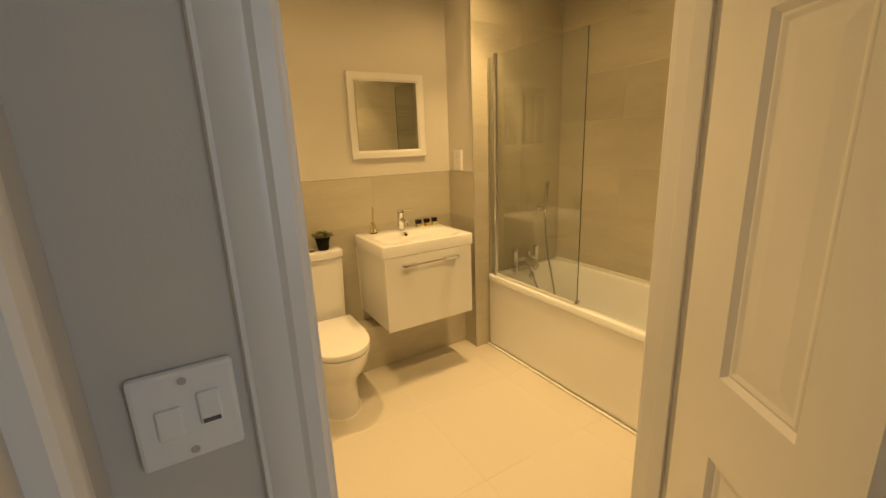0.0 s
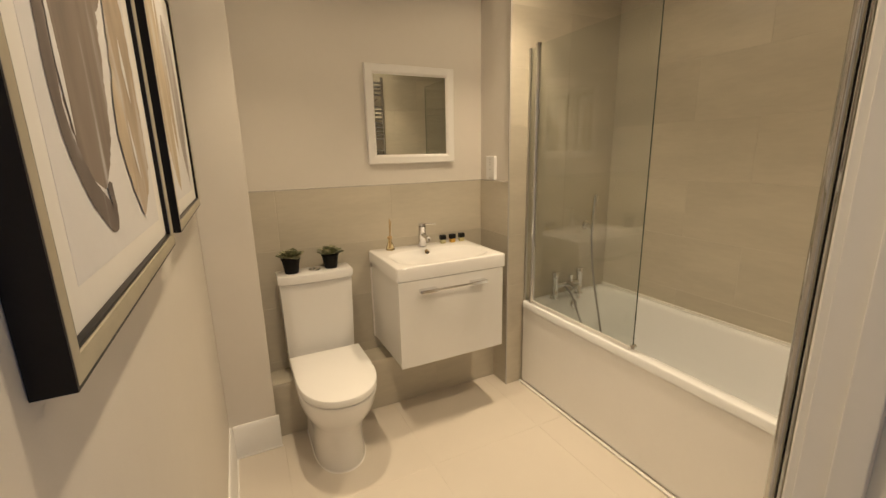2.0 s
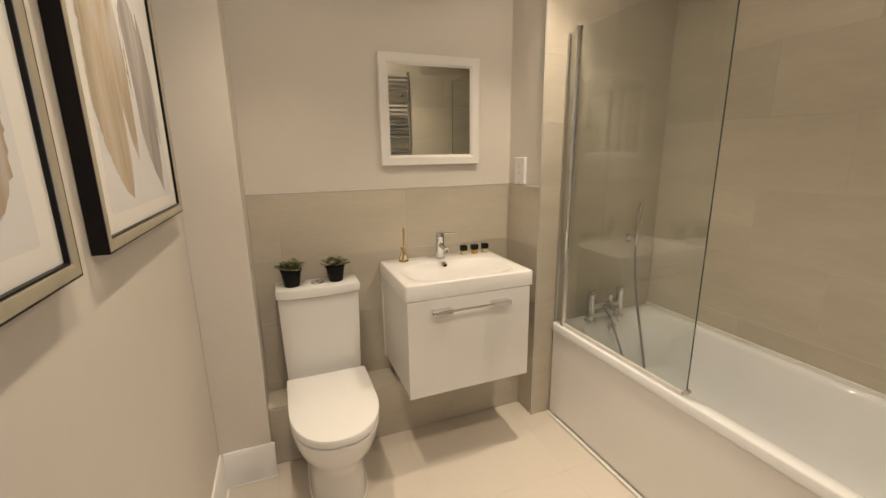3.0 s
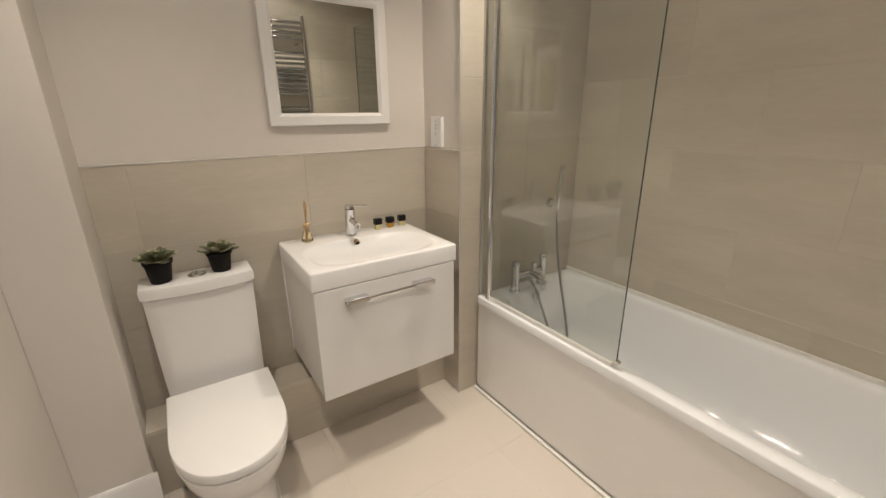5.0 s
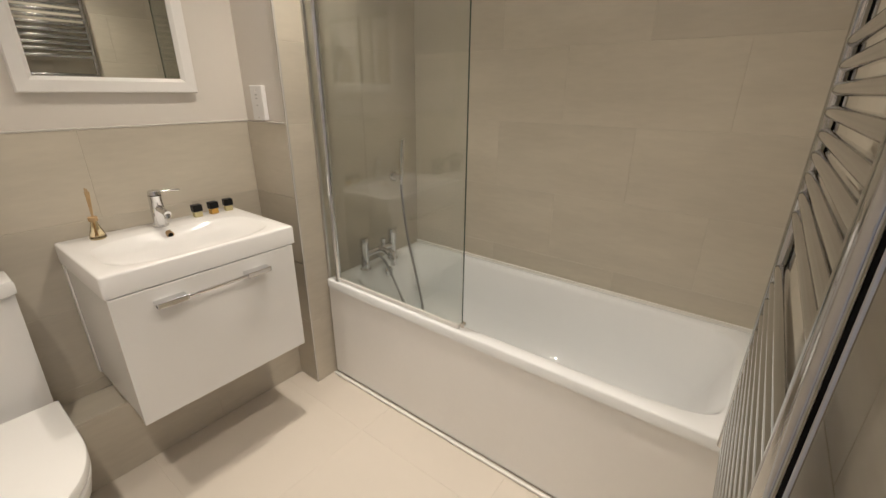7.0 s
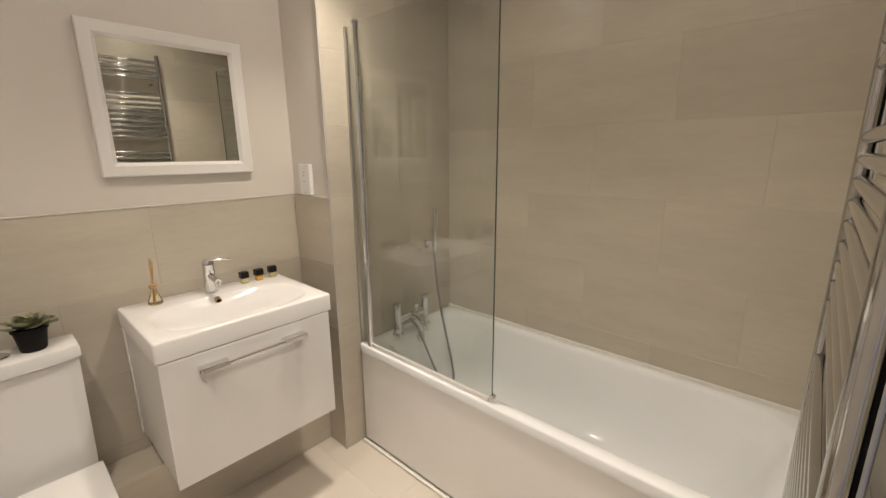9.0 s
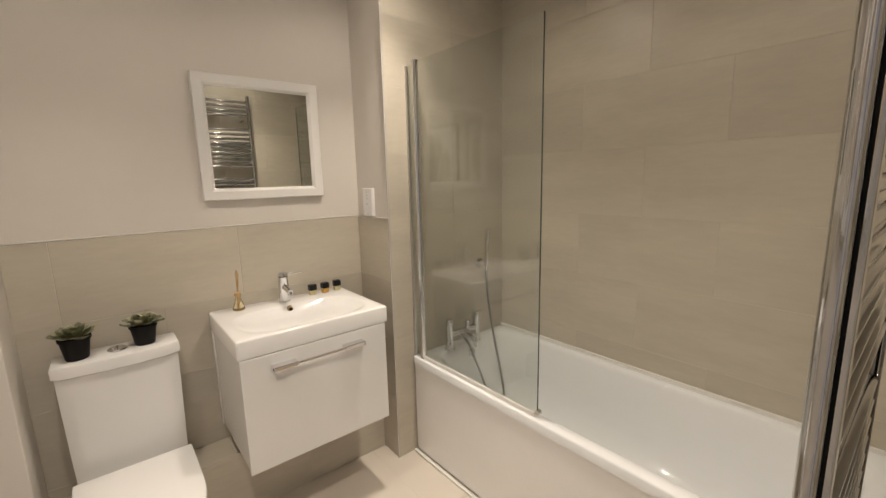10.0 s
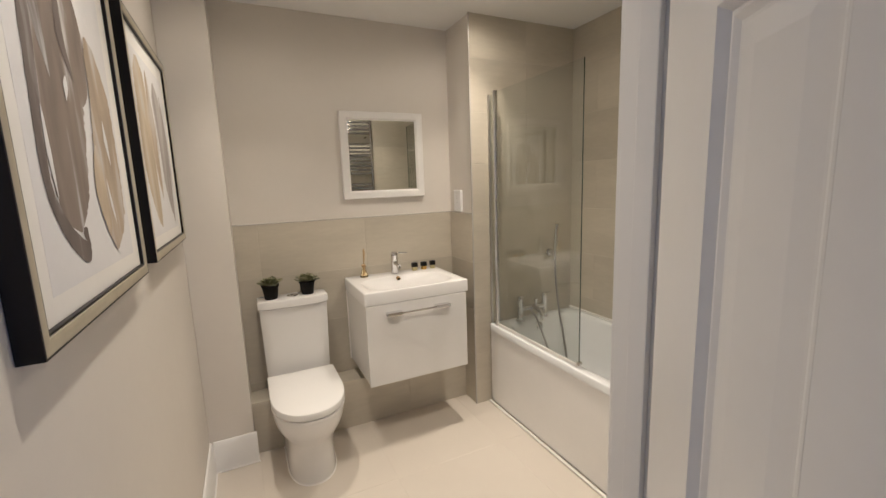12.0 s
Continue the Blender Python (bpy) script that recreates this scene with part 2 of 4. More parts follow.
wall_bath = structure("wall_bath", boxed(X_RIGHT + 0.0012, X_RIGHT + 0.12, Y_HALL, Y_TAP, 0, H), GROUT, "long wall beside the bath tiled to the ceiling", "wall")

# door wall with its opening
bm = bmesh.new()
box(bm, DOOR_R + 0.03, X_RIGHT + 0.0005, Y_HALL, Y_DOOR - 0.0012, 0, H)
wall_door = structure("wall_door", bm, GROUT, "tiled wall beside the doorway behind the towel radiator", "wall")
structure("wall_over_door", boxed(X_LEFT, DOOR_R + 0.03, Y_HALL, Y_DOOR - 0.002, DOOR_H + 0.03, H), PAINT, "painted wall above the doorway", "wall")
structure("wall_beside_door", boxed(X_HALL - 0.1, DOOR_L - 0.03, Y_HALL, Y_DOOR - 0.001, 0, H), HALL_PAINT, "grey-white hall wall carrying the light switch", "wall")
structure("wall_hall_left", boxed(X_HALL - 0.12, X_HALL, -2.0, Y_HALL - 0.001, 0, H), HALL_PAINT, "hall wall with another door in it", "wall")
# two walls out of view, added to enclose the hall round its area lamp
structure("wall_hall_right", boxed(1.9, 2.0, -2.0, Y_HALL - 0.001, 0, H), HALL_PAINT, "unseen painted wall added to close the hall on the right", "wall")
structure("wall_hall_end", boxed(X_HALL, 1.9, -2.0, -1.9, 0, H), HALL_PAINT, "unseen painted wall added to close the end of the hall", "wall")


def strip_profile(bm, path, profile):
    """Sweep a closed 2D profile (offset, depth) along straight legs: path gives (origin, along offset, along depth)."""
    return loft(bm, [[Vector(o) + Vector(a) * u + Vector(d) * v for u, v in profile] for o, a, d in path])


ARCH = [(0, 0), (0, 0.013), (0.004, 0.017), (0.018, 0.018), (0.024, 0.014), (0.030, 0.015), (0.052, 0.012), (0.058, 0.008), (0.062, 0.008), (0.064, 0)]


def architrave(name, x_l, x_r, y, face, top, label, legs=("l", "r", "t")):
    """Moulded trim round an opening on a wall at y; face: -1 towards the hall, 1 into the room."""
    bm = bmesh.new()
    d = (0, face, 0)
    prof = [(u, v) for u, v in ARCH]
    if "l" in legs:
        strip_profile(bm, [((x_l, y, 0), (-1, 0, 0), d), ((x_l, y, top), (-1, 0, 1), d)], prof)
    if "r" in legs:
        strip_profile(bm, [((x_r, y, 0), (1, 0, 0), d), ((x_r, y, top), (1, 0, 1), d)], prof)
    if "t" in legs:
        strip_profile(bm, [((x_l, y, top), (-1, 0, 1), d), ((x_r, y, top), (1, 0, 1), d)], prof)
    return structure(name, bm, WOODWORK, label, "trim", smooth=30)


bm = bmesh.new()
box(bm, DOOR_L - 0.03, DOOR_L, Y_HALL - 0.002, Y_DOOR + 0.002, 0, DOOR_H + 0.03, bevel=0.0015)
box(bm, DOOR_L, DOOR_L + 0.021, Y_HALL + 0.078, Y_HALL + 0.114, 0, DOOR_H, bevel=0.002)
structure("door_lining_left", bm, WOODWORK, "white painted door lining with a planted stop", "trim")
bm = bmesh.new()
box(bm, DOOR_R, DOOR_R + 0.03, Y_HALL - 0.002, Y_DOOR + 0.002, 0, DOOR_H + 0.03, bevel=0.0015)
box(bm, DOOR_R - 0.012, DOOR_R, Y_HALL + 0.078, Y_HALL + 0.114, 0, DOOR_H, bevel=0.002)
structure("door_lining_right", bm, WOODWORK, "white painted door lining with a planted stop", "trim")
structure("door_lining_head", boxed(DOOR_L, DOOR_R, Y_HALL - 0.002, Y_DOOR + 0.002, DOOR_H, DOOR_H + 0.03, bevel=0.0015), WOODWORK, "white painted door lining head", "trim")
architrave("architrave_hall", DOOR_L - 0.004, DOOR_R + 0.006, Y_HALL, -1, DOOR_H + 0.006, "moulded white architrave round the doorway on the hall side")
architrave("architrave_room", DOOR_L - 0.006, DOOR_R + 0.006, Y_DOOR, 1, DOOR_H + 0.006, "moulded white architrave round the doorway on the room side", legs=("r", "t"))


def skirting(name, x0, y0, x1, y1, nx, ny, h, label):
    prof = [(0, 0), (0, 0.016), (h - 0.022, 0.016), (h - 0.010, 0.011), (h - 0.003, 0.009), (h, 0.006), (h, 0)]
    bm = bmesh.new()
    strip_profile(bm, [((x0, y0, 0), (0, 0, 1), (nx, ny, 0)), ((x1, y1, 0), (0, 0, 1), (nx, ny, 0))], prof)
    return structure(name, bm, WOODWORK, label, "baseboard", smooth=30)


skirting("baseboard_left", X_LEFT, Y_DOOR + 0.02, X_LEFT, Y_PIER, 1, 0, 0.165, "white moulded skirting board along the picture wall")
skirting("baseboard_pier", X_LEFT + 0.016, Y_PIER, X_PIER + 0.012, Y_PIER, 0, -1, 0.165, "white moulded skirting board round the pier")
skirting("baseboard_hall", X_HALL, -0.62, X_HALL, -1.9, 1, 0, 0.165, "white moulded hall skirting board")

structure("floor_bead_left", boxed(X_LEFT + 0.015, X_LEFT + 0.022, Y_DOOR + 0.03, Y_PIER - 0.022, 0.0, 0.007, bevel=0.002), SILICONE, "white sealant bead along the skirting foot", "trim")
structure("floor_bead_pier", boxed(X_LEFT + 0.022, X_PIER + 0.016, Y_PIER - 0.023, Y_PIER - 0.0155, 0.0, 0.007, bevel=0.002), SILICONE, "white sealant bead along the pier skirting foot", "trim")

# low tiled ledge behind the toilet and basin
Y_LEDGE, Z_LEDGE = 2.545, 0.290
ledge = structure("pipe_ledge", boxed(X_PIER, X_BOX, Y_LEDGE + 0.0012, Y_BACK, 0, Z_LEDGE - 0.0012), GROUT, "low tiled pipe ledge running along the wall", "ledge")

# ---- bath ----
BX0, BX1, BY0, BY1, BZ = 1.815, X_RIGHT - 0.002, Y_DOOR + 0.003, Y_TAP - 0.002, 0.530
bath = thing("bathtub", "white acrylic bathtub with a rounded rim set against tiled walls", "bathtub", (2.15, 1.6, 0))


def superellipse(cx, cy, a, b, z, p, n=72):
    out = []
    for k in range(n):
        t = 2 * math.pi * k / n
        c, s = math.cos(t), math.sin(t)
        out.append((cx + a * abs(c) ** (2 / p) * (1 if c > 0 else -1), cy + b * abs(s) ** (2 / p) * (1 if s > 0 else -1), z))
    return out


def rect_ring(x0, x1, y0, y1, z, n=72, r=0.012):
    """Points of a round-cornered rectangle at the same angles as a superellipse."""
    cx, cy, a, b = (x0 + x1) / 2, (y0 + y1) / 2, (x1 - x0) / 2, (y1 - y0) / 2
    return superellipse(cx, cy, a, b, z, 60, n)


def ellipse_well(bm, outer, well, thickness):
    """A slab with a sunk bowl: outer=(x0,x1,y0,y1,z), well: rings of (cx,cy,a,b,z,power)."""
    x0, x1, y0, y1, z = outer
    rings = [rect_ring(x0, x1, y0, y1, z - thickness), rect_ring(x0, x1, y0, y1, z - 0.006), rect_ring(x0 + 0.002, x1 - 0.002, y0 + 0.002, y1 - 0.002, z - 0.002),
             rect_ring(x0 + 0.006, x1 - 0.006, y0 + 0.006, y1 - 0.006, z)]
    rings += [superellipse(*w) for w in well]
    loft(bm, rings, cap=False)
    bottom = [v for v in bm.verts if abs(v.co.z - well[-1][4]) < 1e-6]
    bm.faces.new(bottom)
    return bm


bcx, bcy = (BX0 + BX1) / 2 + 0.004, (BY0 + BY1) / 2 - 0.004
bm = bmesh.new()
ellipse_well(bm, (BX0, BX1, BY0, BY1, BZ), [
    (bcx, bcy, 0.288, 0.772, BZ - 0.001, 7.0), (bcx, bcy, 0.281, 0.763, BZ - 0.006, 7.0), (bcx, bcy, 0.275, 0.755, BZ - 0.020, 6.4),
    (bcx, bcy + 0.010, 0.252, 0.722, BZ - 0.12, 4.2), (bcx, bcy + 0.016, 0.241, 0.695, BZ - 0.20, 4.0), (bcx, bcy + 0.022, 0.228, 0.664, BZ - 0.26, 3.9),
    (bcx, bcy + 0.028, 0.208, 0.630, BZ - 0.30, 3.8), (bcx, bcy + 0.030, 0.180, 0.590, BZ - 0.330, 3.6), (bcx, bcy + 0.030, 0.13, 0.50, BZ - 0.348, 3.2),
    (bcx, bcy + 0.030, 0.02, 0.1, BZ - 0.354, 2.5)], 0.040)
part("tub", bm, ACRYLIC, bath, smooth=40)
bm = bmesh.new()
box(bm, BX0 + 0.007, BX0 + 0.022, BY0 + 0.01, BY1 - 0.010, 0.016, BZ - 0.044, bevel=0.002)
box(bm, BX0 + 0.017, BX0 + 0.022, BY0 + 0.01, BY1 - 0.010, 0.0, 0.017)
part("front_panel", bm, PANEL, bath, "plain white bath panel")
part("plinth_strip", boxed(BX0 - 0.014, BX0 + 0.002, BY0 + 0.01, BY1 - 0.006, 0.001, 0.013, bevel=0.005), SILICONE, bath, "pale sealing strip at the floor")
part("overflow", lathe(bmesh.new(), 0, 0, [(0.001, 0), (0.028, 0), (0.03, 0.004), (0.022, 0.010), (0.001, 0.011)]), CHROME, bath, "chrome round overflow", smooth=40, local=True).matrix_basis = pose(bcx - 2.15, BY1 - 0.083 - 1.6 + 0.004, BZ - 0.062, 82, 0, 0)
part("waste", lathe(bmesh.new(), 2.15, 2.10, [(0.001, BZ - 0.350), (0.032, BZ - 0.350), (0.033, BZ - 0.345), (0.024, BZ - 0.341), (0.001, BZ - 0.342)]), CHROME, bath, "chrome plug waste", smooth=40)
part("sealant", boxed(BX1 - 0.008, BX1 + 0.0015, BY0, BY1, BZ - 0.001, BZ + 0.014, bevel=0.002), SILICONE, bath, "white sealant bead")

# bath shower mixer
mixer = thing("bath_mixer_tap", "chrome bath shower mixer with two pillars on the rim", "tap", (2.100, 2.335, BZ))
for sx in (-0.095, 0.095):
    part("pillar", lathe(bmesh.new(), sx, 0, [(0.028, 0), (0.028, 0.006), (0.021, 0.010), (0.0205, 0.036), (0.0195, 0.038), (0.0195, 0.128), (0.0205, 0.130), (0.0205, 0.158), (0.017, 0.163), (0.001, 0.164)]), CHROME, mixer, smooth=40, local=True)
    part("lever", tube(bmesh.new(), [(sx, 0, 0.150), (sx + 0.030, 0.010, 0.151), (sx + 0.062, 0.018, 0.152)], [0.006, 0.0045, 0.0035], 10), CHROME, mixer, smooth=40, local=True)
part("bridge", tube(bmesh.new(), [(-0.095, 0, 0.078), (0.095, 0, 0.078)], 0.017, 16), CHROME, mixer, smooth=40, local=True)
part("spout", tube(bmesh.new(), curve_points([(0, 0, 0.078), (0, -0.04, 0.080), (0, -0.090, 0.062), (0, -0.102, 0.018)]), [0.016] * 20 + [0.013] * 11, 14), CHROME, mixer, smooth=40, local=True)
part("diverter_knob", lathe(bmesh.new(), 0.03, 0, [(0.010, 0.090), (0.010, 0.112), (0.014, 0.114), (0.014, 0.128), (0.001, 0.130)], 16), CHROME, mixer, smooth=40, local=True)
handset = thing("shower_handset", "slim chrome shower handset in a wall bracket over the bath", "shower", (2.307, Y_TAP, 0.905))
part("bracket", tube(bmesh.new(), [(-0.01, 0, 0.035), (-0.004, -0.048, 0.035)], [0.017, 0.014], 14), CHROME, handset, smooth=40, local=True)
part("bracket_plate", tube(bmesh.new(), [(-0.01, 0, 0.035), (-0.01, -0.006, 0.035)], 0.028, 20), CHROME, handset, smooth=40, local=True)
part("head", tube(bmesh.new(), [(0, -0.046, -0.005), (0.001, -0.048, 0.05), (0.002, -0.050, 0.12), (0.004, -0.058, 0.225), (0.004, -0.058, 0.228)], [0.009, 0.012, 0.013, 0.014, 0.010], 14), CHROME, handset, smooth=40, local=True)
bm = bmesh.new()
tube(bm, curve_points([(0, -0.046, -0.005), (-0.006, -0.065, -0.15), (-0.022, -0.115, -0.33), (-0.030, -0.170, -0.50), (-0.040, -0.215, -0.66), (-0.085, -0.225, -0.70), (-0.14, -0.190, -0.62), (-0.175, -0.150, -0.48), (-0.205, -0.115, -0.36), (-0.222, -0.078, -0.315)], 12), 0.0065, 8)
part("hose", bm, HOSE, handset, "ribbed steel hose", smooth=50, local=True)

# shower screen
screen = thing("shower_screen", "frameless clear glass bath screen on a chrome hinge post", "shower screen", (1.836, 2.0, BZ))
GX = 1.836
bm = bmesh.new()
box(bm, GX - 0.0025, GX + 0.0025, 1.640, 2.325, 0.548, 1.925, bevel=0.001, segments=1)
part("glass_panel", bm, GLASS, screen, "clear glass with a greenish edge")
part("glass_edge", boxed(GX - 0.0025, GX + 0.0025, 1.6380, 1.6398, 0.548, 1.925), mat("glass_edge_green", (0.05, 0.07, 0.06), 0.2, vary=0.05), screen, "dark green polished glass edge")
part("post", tube(bmesh.new(), [(GX, 2.337, BZ + 0.004), (GX, 2.337, 1.924)], 0.014, 18), CHROME, screen, smooth=40)
part("post_cap", tube(bmesh.new(), [(GX, 2.337, 1.924), (GX, 2.337, 1.932)], 0.016, 18), CHROME, screen, smooth=40)
part("fixed_strip", boxed(GX - 0.0025, GX + 0.0025, 2.350, 2.396, BZ + 0.004, 1.918, bevel=0.001, segments=1), GLASS, screen, "narrow fixed glass strip at the wall")
part("wall_channel", boxed(GX - 0.007, GX + 0.007, 2.394, Y_TAP - 0.001, BZ + 0.004, 1.920, bevel=0.002), ALU, screen, "satin aluminium wall channel")
part("seal_strip", boxed(GX - 0.006, GX + 0.006, 1.654, 2.325, BZ + 0.001, 0.549, bevel=0.002), SILICONE, screen, "clear drip seal")
part("corner_knob", tube(bmesh.new(), [(GX - 0.008, 1.636, 0.556), (GX + 0.008, 1.636, 0.556)], 0.010, 14), CHROME, screen, smooth=40)

# ---- basin unit ----
VX0, VX1, VY0, VY1 = 0.981, 1.582, 2.245, 2.693
vanity = thing("vanity_unit", "wall-hung white gloss vanity unit with one drawer", "cabinet", (1.281, 2.45, 0.372))
part("body", boxed(VX0 + 0.008, VX1 - 0.017, VY0 + 0.020, VY1 + 0.006, 0.374, 0.811, bevel=0.002), GLOSS, vanity)
drawer = part("drawer_front", boxed(VX0 + 0.004, VX1 - 0.016, VY0 - 0.001, VY0 + 0.018, 0.372, 0.8095, bevel=0.0025), GLOSS, vanity)
bm = bmesh.new()
tube(bm, [(1.087, VY0 - 0.029, 0.759), (1.452, VY0 - 0.029, 0.759)], 0.006, 12)
part("handle", bm, CHROME, drawer, "slim chrome bar handle", smooth=40)
for hx in (1.131, 1.408):
    part("handle_block", boxed(hx - 0.044, hx + 0.044, VY0 - 0.037, VY0, 0.750, 0.768, bevel=0.003), CHROME, drawer, "chrome handle end")
part("wall_seal", boxed(VX0 + 0.004, VX0 + 0.012, VY1 - 0.012, VY1 + 0.010, 0.37, 0.80, bevel=0.002), SILICONE, vanity, "white sealant down the wall edge")
basin = thing("washbasin", "white ceramic washbasin with a wide shallow bowl", "basin", (1.281, 2.45, 0.809))
wcx, wcy = 1.281, 2.437
bm = bmesh.new()
ellipse_well(bm, (VX0, VX1, VY0, VY1 + 0.006, 0.880), [
    (wcx, wcy - 0.012, 0.262, 0.158, 0.879, 3.4), (wcx, wcy - 0.012, 0.256, 0.152, 0.877, 3.3), (wcx, wcy - 0.012, 0.248, 0.146, 0.871, 3.2),
    (wcx, wcy, 0.215, 0.125, 0.855, 2.8), (wcx, wcy + 0.01, 0.165, 0.095, 0.843, 2.5), (wcx, wcy + 0.02, 0.09, 0.055, 0.838, 2.2), (wcx, wcy + 0.02, 0.02, 0.02, 0.837, 2)], 0.067)
part("bowl", bm, CERAMIC, basin, smooth=40)
part("overflow_ring", tube(bmesh.new(), [(1.277, 2.572, 0.864), (1.277, 2.556, 0.859)], 0.012, 16), BRASS, basin, "dull brass overflow ring", smooth=40)
part("overflow_hole", tube(bmesh.new(), [(1.277, 2.560, 0.860), (1.277, 2.555, 0.8585)], 0.0085, 14), DARK, basin, "dark overflow hole", smooth=40)

tap = thing("basin_mixer_tap", "chrome single-lever mixer tap on the washbasin", "tap", (1.278, 2.628, 0.880))
part("base", lathe(bmesh.new(), 0, 0, [(0.025, 0), (0.025, 0.005), (0.021, 0.008), (0.001, 0.008)]), CHROME, tap, smooth=40, local=True)
part("column", tube(bmesh.new(), [(0, 0, 0.006), (0, -0.002, 0.10), (0, -0.004, 0.118)], [0.0225, 0.0215, 0.0215], 20), CHROME, tap, smooth=40, local=True)
part("spout", tube(bmesh.new(), [(0, -0.005, 0.072), (0, -0.05, 0.066), (0, -0.088, 0.060)], [0.013, 0.012, 0.0115], 14), CHROME, tap, smooth=40, local=True)
part("aerator", tube(bmesh.new(), [(0, -0.080, 0.060), (0, -0.081, 0.045)], 0.011, 14), CHROME, tap, smooth=40, local=True)
part("lever", tube(bmesh.new(), [(0.004, 0.0, 0.128), (0.045, -0.006, 0.127), (0.082, -0.012, 0.124)], [0.006, 0.0045, 0.0035], 10), CHROME, tap, smooth=40, local=True)
part("cap", tube(bmesh.new(), [(0, -0.004, 0.119), (0, -0.004, 0.132), (0, -0.004, 0.136)], [0.0215, 0.020, 0.015], 18), CHROME, tap, smooth=40, local=True)

diff = thing("reed_diffuser", "small amber glass reed diffuser with rattan sticks", "diffuser", (1.089, 2.638, 0.880))
part("bottle", lathe(bmesh.new(), 0, 0, [(0.021, 0), (0.024, 0.003), (0.023, 0.012), (0.016, 0.034), (0.010, 0.054), (0.009, 0.066), (0.012, 0.068), (0.012, 0.074), (0.001, 0.074)], 20), AMBER, diff, smooth=40, local=True)
part("collar", lathe(bmesh.new(), 0, 0, [(0.0125, 0.062), (0.0135, 0.064), (0.0135, 0.076), (0.001, 0.077)], 16), REED, diff, "wooden collar", smooth=40, local=True)
for dx, dy in ((0.008, 0.004), (0.004, 0.007), (0.000, -0.002), (0.010, -0.004)):
    part("reed", tube(bmesh.new(), [(-dx * 0.4, 0, 0.01), (dx, dy, 0.165 + dy)], 0.0018, 6), REED, diff, smooth=50, local=True)

bottle = thing("toiletry_bottle", "tiny clear toiletry bottle with a square black cap", "bottle", (1.417, 2.645, 0.880), group="toiletries on the basin")
part("body", boxed(-0.015, 0.015, -0.012, 0.012, 0, 0.022, bevel=0.003), CLEAR_GEL, bottle, "clear body", local=True)
part("cap", boxed(-0.0175, 0.0175, -0.014, 0.014, 0.0225, 0.050, bevel=0.003), CAP, bottle, "square black cap", local=True)
honey = thing("toiletry_bottle", "tiny honey-coloured toiletry bottle with a square black cap", "bottle", (1.479, 2.643, 0.880), turn=8, group="toiletries on the basin")
part("body", boxed(-0.015, 0.015, -0.012, 0.012, 0, 0.022, bevel=0.003), HONEY, honey, "honey-coloured clear body", local=True)
part("cap", boxed(-0.0175, 0.0175, -0.014, 0.014, 0.0225, 0.050, bevel=0.003), CAP, honey, "square black cap", local=True)
copy_thing(bottle, pose(1.541, 2.645, 0.880, 0, 0, -6))

# ---- toilet ----
TX = 0.671
toilet = thing("toilet", "white close-coupled toilet with the seat lid closed", "toilet", (TX, 2.3, 0))


def dshape(w, y_back, y_front, z, n=40, p=2.25, nose=0.52):
    """Straight at the back, round at the front."""
    out = []
    ln = (y_back - y_front) * nose
    ym = y_front + ln
    for k in range(n + 1):
        t = math.pi * k / n
        c, s = math.cos(t), math.sin(t)
        out.append((TX + w * abs(c) ** (2 / p) * (1 if c > 0 else -1), ym - ln * abs(s) ** (2 / p), z))
    return [(TX + w, y_back, z)] + out + [(TX - w, y_back, z)]


bm = bmesh.new()
loft(bm, [dshape(0.116, 2.540, 2.150, 0.0), dshape(0.118, 2.540, 2.145, 0.01), dshape(0.110, 2.540, 2.152, 0.10), dshape(0.112, 2.540, 2.147, 0.175), dshape(0.128, 2.54, 2.118, 0.228),
          dshape(0.152, 2.54, 2.066, 0.285), dshape(0.164, 2.54, 2.034, 0.335), dshape(0.1685, 2.54, 2.017, 0.378), dshape(0.1695, 2.54, 2.015, 0.391)])
part("pan", bm, CERAMIC, toilet, smooth=45)
bm = bmesh.new()
loft(bm, [dshape(0.166, 2.488, 2.020, 0.3915), dshape(0.170, 2.490, 2.014, 0.392), dshape(0.170, 2.490, 2.014, 0.402), dshape(0.167, 2.490, 2.018, 0.405)])
part("seat_ring", bm, SEAT, toilet, smooth=45)
bm = bmesh.new()
loft(bm, [dshape(0.168, 2.490, 2.016, 0.409), dshape(0.171, 2.491, 2.012, 0.412), dshape(0.172, 2.491, 2.010, 0.435), dshape(0.170, 2.490, 2.013, 0.441), dshape(0.164, 2.487, 2.020, 0.444), dshape(0.10, 2.44, 2.10, 0.446)])
part("seat_lid", bm, SEAT, toilet, smooth=35)
bm = bmesh.new()


def cistern_ring(w, yf, yb, z, bow, n=16):
    """A cistern outline with a gently bowed front and round corners."""
    pts = [(TX - w, yb, z)]
    for k in range(n + 1):
        u = -1 + 2 * k / n
        pts.append((TX + u * w, yf - bow * (1 - u * u) + 0.012 * max(0, abs(u) - 0.85) / 0.15, z))
    return pts + [(TX + w, yb, z)]


loft(bm, [cistern_ring(0.164, 2.556, 2.665, 0.385, 0.010), cistern_ring(0.166, 2.554, 2.665, 0.45, 0.012), cistern_ring(0.172, 2.548, 2.665, 0.70, 0.014), cistern_ring(0.174, 2.546, 2.665, 0.790, 0.014)])
part("cistern", bm, CERAMIC, toilet, smooth=35)
bm = bmesh.new()
loft(bm, [cistern_ring(0.175, 2.544, 2.664, 0.792, 0.016), cistern_ring(0.180, 2.540, 2.668, 0.795, 0.018), cistern_ring(0.181, 2.538, 2.668, 0.826, 0.018), cistern_ring(0.178, 2.541, 2.666, 0.835, 0.018), cistern_ring(0.16, 2.552, 2.658, 0.839, 0.014)])
part("cistern_lid", bm, CERAMIC, toilet, smooth=35)
